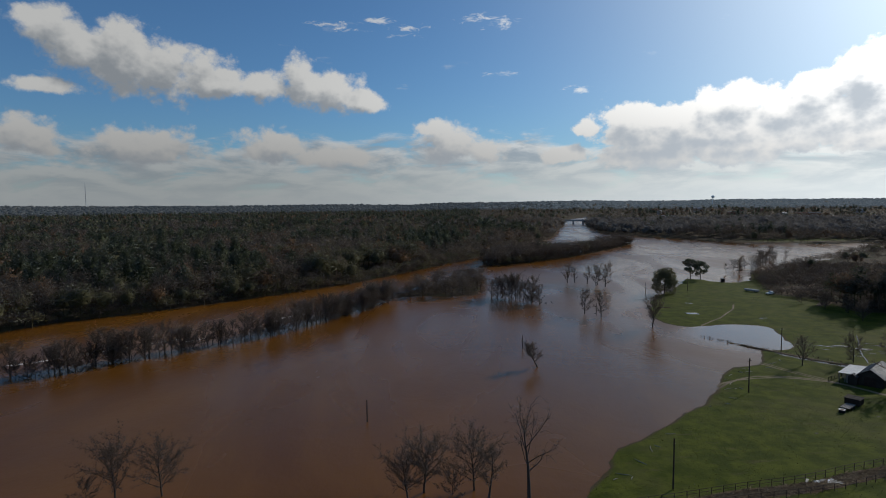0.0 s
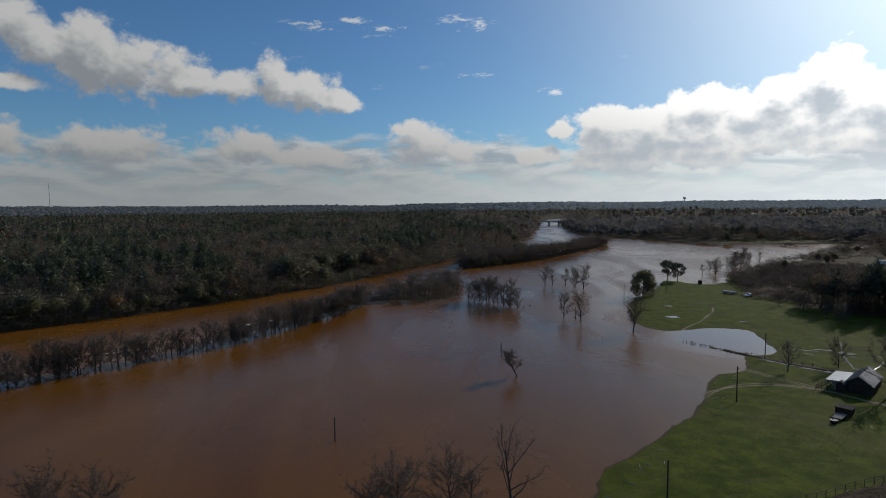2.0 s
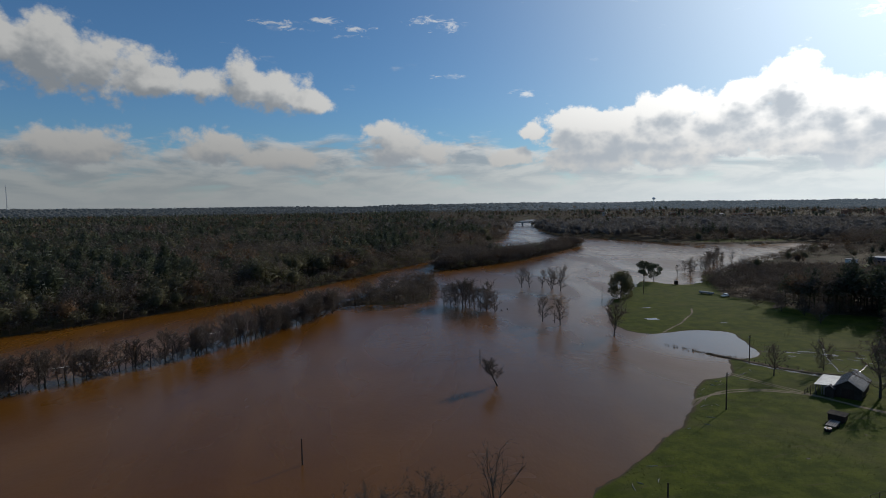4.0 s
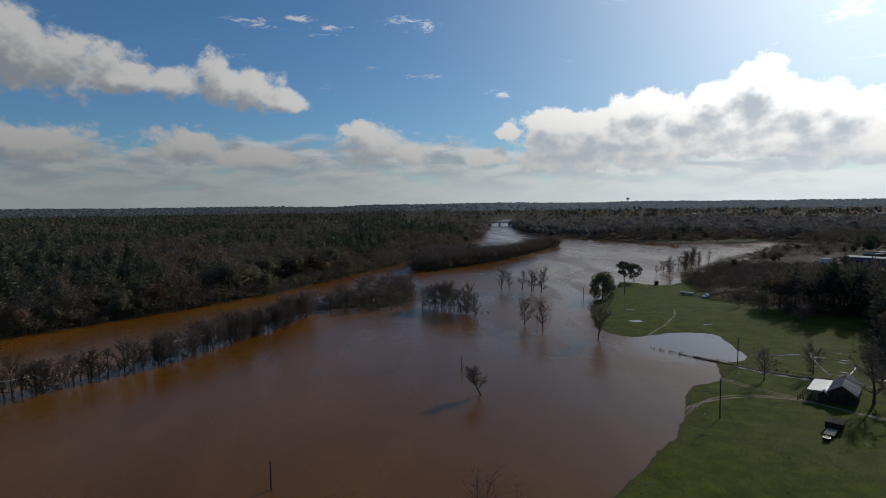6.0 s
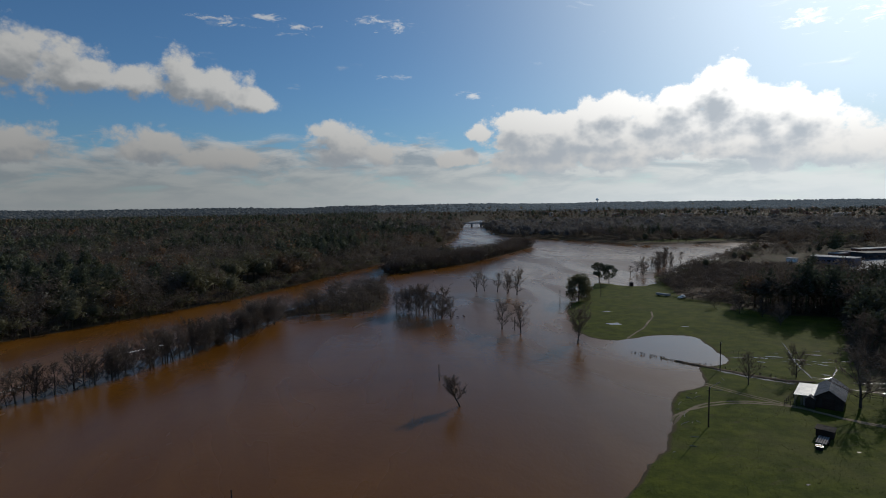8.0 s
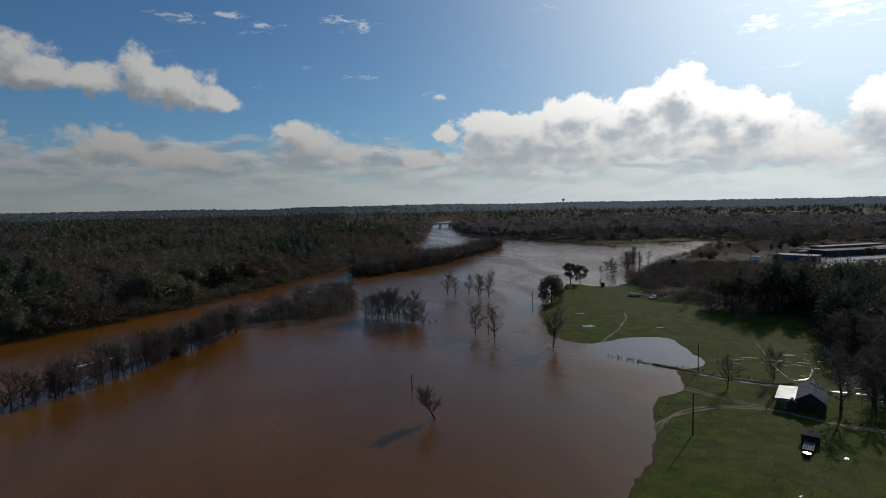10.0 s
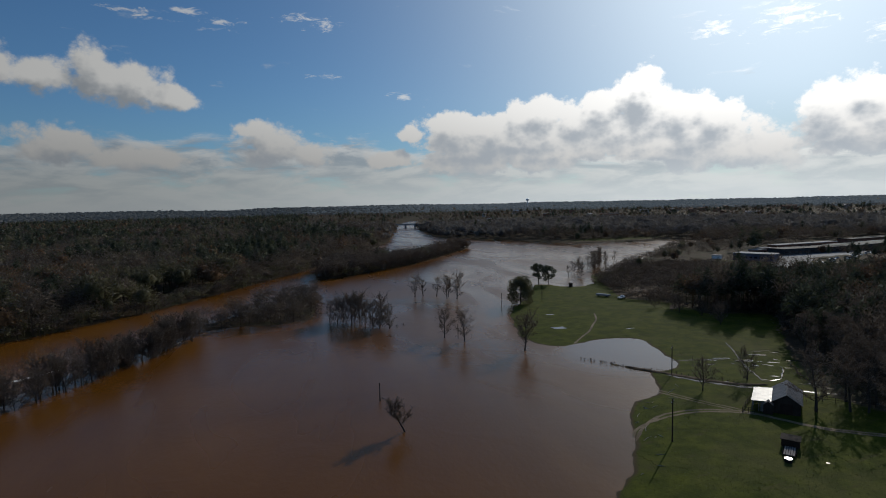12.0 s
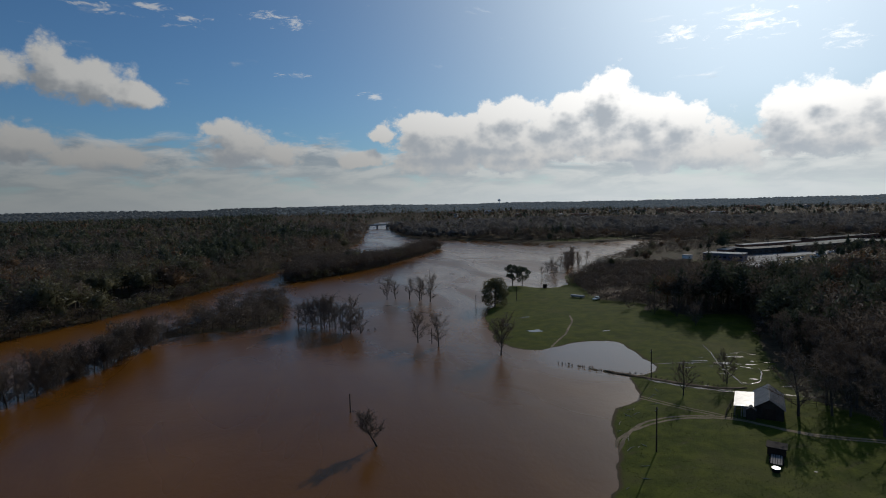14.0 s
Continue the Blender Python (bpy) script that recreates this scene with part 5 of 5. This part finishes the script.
def farm_clutter():
    z = z_at(102, 132)
    turn = 36.0
    # shelter box, flat trailer and water trough, end to end
    s = thing("feed_shelter", pose(104.6, 133.2, z, 0, 0, turn), "dark brown boxy feed shelter on skids in the pasture", "shelter")
    part("body", boxed((-1.5, -1.6, 0.25), (1.5, 1.6, 1.7), 0.04), BROWN_PAINT, s)
    part("roof", boxed((-1.7, -1.8, 1.7), (1.7, 1.8, 1.8), 0.02), WOOD_DARK, s)
    for y in (-1.2, 1.2):
        part("skid", boxed((-1.8, y - 0.1, 0), (1.8, y + 0.1, 0.25), 0.03), WOOD_DARK, s)
    t = thing("flat_trailer", pose(101.0, 130.5, z, 0, 0, turn), "small flat trailer with pale slatted deck", "trailer")
    part("frame", boxed((-2.2, -1.0, 0.55), (2.2, 1.0, 0.68), 0.02), WOOD_DARK, t)
    slat = part("slat", boxed((-2.2, -0.14, 0.69), (2.2, 0.14, 0.74), 0.01), WOOD_GREY, t)
    slat.location = (0, -0.8, 0)
    for i in range(1, 5):
        piece("slat", slat.data, t, Matrix.Translation((0, -0.8 + 0.4 * i, 0)))
    wheel = None
    for x in (-0.6, 0.6):
        for y in (-1.12, 1.12):
            if wheel is None:
                wheel = part("wheel", rod(bmesh.new(), (0, -0.1, 0), (0, 0.1, 0), 0.34, 0.34, 14), RUBBER, t, "black rubber tyre")
                wheel.location = (x, y, 0.34)
            else:
                piece("wheel", wheel.data, t, Matrix.Translation((x, y, 0.34)))
    part("drawbar", rod(bmesh.new(), (-2.2, 0, 0.6), (-3.2, 0, 0.45), 0.06), WOOD_DARK, t)
    k = thing("stock_tank", pose(97.9, 128.2, z, 0, 0, turn), "round galvanised stock tank full of bright water", "tank")
    bm = bmesh.new()
    rod(bm, (0, 0, 0), (0, 0, 0.7), 0.66, 0.69, 24)
    part("shell", bm, RUBBER, k)
    rim = bmesh.new()
    bmesh.ops.create_circle(rim, segments=24, radius=0.71)
    ext = bmesh.ops.extrude_edge_only(rim, edges=rim.edges[:])
    bmesh.ops.scale(rim, vec=(0.9, 0.9, 1), verts=[g for g in ext["geom"] if isinstance(g, bmesh.types.BMVert)])
    bmesh.ops.translate(rim, vec=(0, 0, 0.73), verts=rim.verts)
    part("rim", rim, STEEL, k)
    top = bmesh.new()
    bmesh.ops.create_circle(top, cap_ends=True, segments=24, radius=0.61)
    bmesh.ops.translate(top, vec=(0, 0, 0.712), verts=top.verts)
    part("water_surface", top, WATER, k, "still water reflecting the sky")
    # stand at the point, boats and cars by the scrub
    h = thing("hunting_box", pose(181.5, 342, z_at(181.5, 342)), "small dark box hut near the water", "hut")
    part("body", boxed((-0.9, -0.9, 0.3), (0.9, 0.9, 2.6), 0.03), BROWN_PAINT, h)
    part("roof", boxed((-1.05, -1.05, 2.6), (1.05, 1.05, 2.72), 0.02), DARK_ROOF, h)
    for x, y, a, ln, lab in ((176.5, 301.5, -62, 7.5, "pale grey livestock trailer parked by the scrub"), (180, 290.5, 25, 4.6, "pale pickup parked at the wood's edge")):
        v = thing("parked_trailer" if ln > 6 else "pickup_truck", pose(x, y, z_at(x, y), 0, 0, a), lab, "trailer" if ln > 6 else "truck")
        body = boxed((-ln / 2, -1.1, 0.5), (ln / 2, 1.1, 1.45 if ln > 6 else 1.1), 0.12)
        part("body", body, PALE_ROOF if ln > 6 else WHITE_PAINT, v)
        if ln < 6:
            part("cab", boxed((-0.3, -0.95, 1.15), (1.5, 0.95, 1.85), 0.2), WHITE_PAINT, v)
            part("window", boxed((-0.33, -0.8, 1.3), (-0.305, 0.8, 1.7)), DARK_GLASS, v)
        wheel = None
        for wx in (-ln * 0.3, ln * 0.3):
            for wy in (-1.0, 1.0):
                if wheel is None:
                    wheel = part("wheel", rod(bmesh.new(), (0, -0.13, 0), (0, 0.13, 0), 0.38, 0.38, 14), RUBBER, v, "black tyre")
                    wheel.location = (wx, wy, 0.38)
                else:
                    piece("wheel", wheel.data, v, Matrix.Translation((wx, wy, 0.38)))


farm_clutter()


# ---- works, bridge, tower and mast in the distance ----
def works():
    def hall(name, x, y, turn, ln, wd, ht, wall, roof, label, windows=0):
        z = z_at(x, y) - 0.2
        h = thing(name, pose(x, y, z, 0, 0, turn), label, "building", "works buildings")
        part("wall", boxed((-ln / 2, -wd / 2, 0), (ln / 2, wd / 2, ht)), wall, h)
        part("roof", boxed((-ln / 2 - 0.4, -wd / 2 - 0.4, ht), (ln / 2 + 0.4, wd / 2 + 0.4, ht + 0.5), 0.1), roof, h)
        if windows:
            first = None
            for i in range(windows):
                m = Matrix.Translation((-ln / 2 + ln * (i + 0.5) / windows, -wd / 2, ht * 0.5))
                if first is None:
                    first = part("window", boxed((-ln / windows * 0.3, -0.06, -0.7), (ln / windows * 0.3, -0.01, 0.7)), DARK_GLASS, h)
                    first.matrix_basis = m
                else:
                    piece("window", first.data, h, m)
        return h

    hall("blue_hall", 386, 394, -64, 30, 14, 5.6, BLUE_WALL, PALE_ROOF, "low blue clad hall with a pale roof", 8)
    hall("small_shed", 371, 419, -60, 7, 5, 3, WHITE_PAINT, PALE_ROOF, "small white shed beside the blue hall")
    hall("long_shed", 515, 455, 2, 84, 10, 4.5, RED_BRICK, PALE_ROOF, "long brick works shed with a pale roof", 12)
    hall("dark_shed", 470, 415, -4, 70, 16, 5, DARK_ROOF, DARK_ROOF, "long dark-roofed works shed", 10)
    hall("green_shed", 560, 420, 6, 120, 22, 5, DARK_ROOF, GREEN_ROOF, "wide works shed with a dull green roof", 10)
    hall("green_shed", 640, 405, 6, 110, 20, 5, DARK_ROOF, GREEN_ROOF, "wide works shed with a dull green roof", 10)
    hall("long_shed", 660, 470, 4, 150, 14, 5, RED_BRICK, DARK_ROOF, "long brick works shed with a dark roof", 14)
    hall("small_shed", 430, 432, 10, 14, 8, 4, RED_BRICK, PALE_ROOF, "small brick store with a pale roof", 3)
    hall("small_shed", 455, 446, -10, 10, 8, 3.5, RED_BRICK, PALE_ROOF, "small brick store with a pale roof", 3)
    ribbon("pavement", [(352, 330), (372, 352), (400, 372), (430, 395), (470, 398), (520, 400)], 26, PAVING, "pale wet concrete yard of the works", "yard", 0.12, 0.2, step=3.0)
    ribbon("pavement", [(400, 425), (450, 432), (520, 440), (620, 446)], 9, PAVING, "pale wet concrete yard of the works", "yard", 0.12, 0.2, step=3.0)
    r = random.Random(3)
    first = None
    for i in range(26):
        x, y = 362 + 6.5 * i + r.uniform(-2, 2), 338 + 1.8 * i + r.uniform(-4, 10)
        if first is None:
            first = thing("parked_car", pose(x, y, z_at(x, y) + 0.1, 0, 0, 20), "pale car parked in the works yard", "car", "cars in the works yard")
            part("body", boxed((-2.2, -0.9, 0.3), (2.2, 0.9, 0.95), 0.15), WHITE_PAINT, first)
            part("cab", boxed((-1.2, -0.8, 0.95), (1.0, 0.8, 1.5), 0.2), DARK_GLASS, first)
        else:
            copy_thing(first, pose(x, y, z_at(x, y) + 0.1, 0, 0, r.uniform(0, 180)))


works()


def bridge():
    b = thing("road_bridge", pose(342, 1308, 0, 0, 0, 6), "long low concrete road bridge over the river", "bridge")
    part("deck", boxed((-85, -5, 8.2), (85, 5, 10.0), 0.2), CONCRETE, b)
    for s in (-5.0, 4.7):
        part("parapet", boxed((-85, s, 10.0), (85, s + 0.3, 11.0)), CONCRETE, b)
    for x in (-60, -36, -12, 12, 36, 60):
        part("pier", boxed((x - 1.0, -4, -3), (x + 1.0, 4, 8.2), 0.2), CONCRETE, b)


bridge()


def far_marks():
    az, d = radians(26.9), 3300
    x, y = d * math.sin(az), d * math.cos(az)
    z = z_at(x, y)
    w = thing("water_tower", pose(x, y, z), "white water tower above the far woods", "water tower")
    bm = bmesh.new()
    bmesh.ops.create_uvsphere(bm, u_segments=16, v_segments=10, radius=9.0, matrix=Matrix.Translation((0, 0, 44)) @ Matrix.Diagonal((1, 1, 0.75, 1)))
    part("tank", bm, WHITE_PAINT, w)
    part("stem", rod(bmesh.new(), (0, 0, 0), (0, 0, 40), 3.0, 2.0, 12), WHITE_PAINT, w)
    az, d = radians(-32.1), 4200
    x, y = d * math.sin(az), d * math.cos(az)
    z = z_at(x, y)
    k = thing("radio_mast", pose(x, y, z), "thin lattice radio mast on the far ridge", "mast")
    for i in range(3):
        a = i * 2.094
        part("leg", rod(bmesh.new(), (2 * math.cos(a), 2 * math.sin(a), 0), (0.8 * math.cos(a), 0.8 * math.sin(a), 155), 0.7, 0.5, 5), STEEL, k)
    for h in range(10, 155, 12):
        part("brace", rod(bmesh.new(), (-1.6, 0, h), (1.6, 0, h + 5), 0.3, 0.3, 5), STEEL, k)


far_marks()


def far_town():
    """Pale roofs scattered in the woods towards the works."""
    r = random.Random(31)
    for i in range(46):
        az, d = radians(r.uniform(20, 66)), r.uniform(1150, 2600)
        x, y = d * math.sin(az), d * math.cos(az)
        ln, wd, ht = r.uniform(14, 46), r.uniform(10, 20), r.uniform(5, 8)
        h = thing("house", pose(x, y, z_at(x, y) + 5, 0, 0, r.uniform(0, 180)), "pale-roofed building among the far woods", "building", "far buildings in the woods")
        part("wall", boxed((-ln / 2, -wd / 2, -9), (ln / 2, wd / 2, ht)), RED_BRICK if i % 3 else CONCRETE, h)
        bm = bmesh.new()
        for s in (-1, 1):
            v = [bm.verts.new(q) for q in ((-ln / 2 - 0.5, s * (wd / 2 + 0.6), ht), (ln / 2 + 0.5, s * (wd / 2 + 0.6), ht), (ln / 2 + 0.5, 0, ht + wd * 0.18), (-ln / 2 - 0.5, 0, ht + wd * 0.18))]
            bm.faces.new(v if s < 0 else v[::-1])
        part("roof", bm, (PALE_ROOF, DARK_ROOF, RED_BRICK)[i % 3], h)


far_town()


# ---- tufts and litter on the pasture ----
def tufts():
    r = np.random.RandomState(9)
    x, y = r.uniform(20, 200, 60000), r.uniform(85, 350, 60000)
    d = land(x, y)
    keep = (d > 0.6) & (inside(x, y, wood) < 2) & (wobble(x, y, 9, 4.0) + r.normal(0, 0.5, len(x)) > -0.1)
    x, y = x[keep], y[keep]
    z = ground_z(x, y)
    m = len(x)
    a = r.uniform(0, 6.28, (m, 3))
    h, w = r.uniform(0.03, 0.12, (m, 3)), r.uniform(0.06, 0.18, (m, 3))
    dx, dy = np.cos(a) * w, np.sin(a) * w
    c = np.stack([x[:, None] + dx * 0, y[:, None] + dy * 0], 2)
    v = np.stack([np.stack([x[:, None] - dx, y[:, None] - dy, z[:, None] + 0 * dx - 0.02], 2), np.stack([x[:, None] + dx, y[:, None] + dy, z[:, None] + 0 * dx - 0.02], 2),
                  np.stack([x[:, None] + dy * 0.6, y[:, None] - dx * 0.6, z[:, None] + h], 2)], 2).reshape(-1, 3)
    tint = np.repeat(r.uniform(0, 1, m), 9)
    tagged(new("grass_tufts", mesh_of("grass_tufts", v, np.arange(len(v)).reshape(-1, 3), TUFT, tint)), "dark and dry grass tufts over the pasture", "grass", kind="stuff")


def straw_litter():
    """Loose straw, sticks and pale scraps between the two pipe fences."""
    r = np.random.RandomState(15)
    p = rounded([(40, 89), (53, 92.4), (66, 94.3), (78, 97.6), (90, 101), (110, 107)], 40)
    m = 5200
    k = r.randint(0, len(p), m)
    x, y = p[k, 0] + r.normal(0, 0.8, m), p[k, 1] + r.normal(0, 0.8, m)
    z = ground_z(x, y) + 0.07
    a, ln, w = r.uniform(0, 3.14, m), r.uniform(0.15, 0.8, m), r.uniform(0.03, 0.12, m)
    dx, dy = np.cos(a) * ln, np.sin(a) * ln
    nx, ny = -np.sin(a) * w, np.cos(a) * w
    lift = r.uniform(0.0, 0.16, m)
    v = np.stack([np.column_stack([x - dx - nx, y - dy - ny, z]), np.column_stack([x + dx - nx, y + dy - ny, z + lift]), np.column_stack([x + nx, y + ny, z + lift])], 1).reshape(-1, 3)
    tagged(new("straw_litter", mesh_of("straw_litter", v, np.arange(len(v)).reshape(-1, 3), STRAW_BITS, np.repeat(r.uniform(0, 1, m) ** 2, 3))),
           "loose straw and sticks trodden between the fences", "litter", kind="stuff")
    for i in range(9):
        pool("pale_scrap", 71 + r.uniform(-3, 4), 96 + r.uniform(-1, 1.2), r.uniform(0.3, 1.0), r.uniform(0.2, 0.5), r.uniform(-30, 50), i * 1.9, WHITE_PAINT if i % 3 == 0 else WOOD_PALE, "pale scrap of sheeting lying on the straw", 0.12 + 0.01 * i)


STRAW_BITS = material("straw_bits", build_leaves((0.085, 0.052, 0.030, 1), (0.360, 0.270, 0.160, 1), 0.2))
straw_litter()
TUFT = material("grass_tuft", build_leaves((0.056, 0.070, 0.012, 1), (0.135, 0.135, 0.036, 1), 0.5))
tufts()
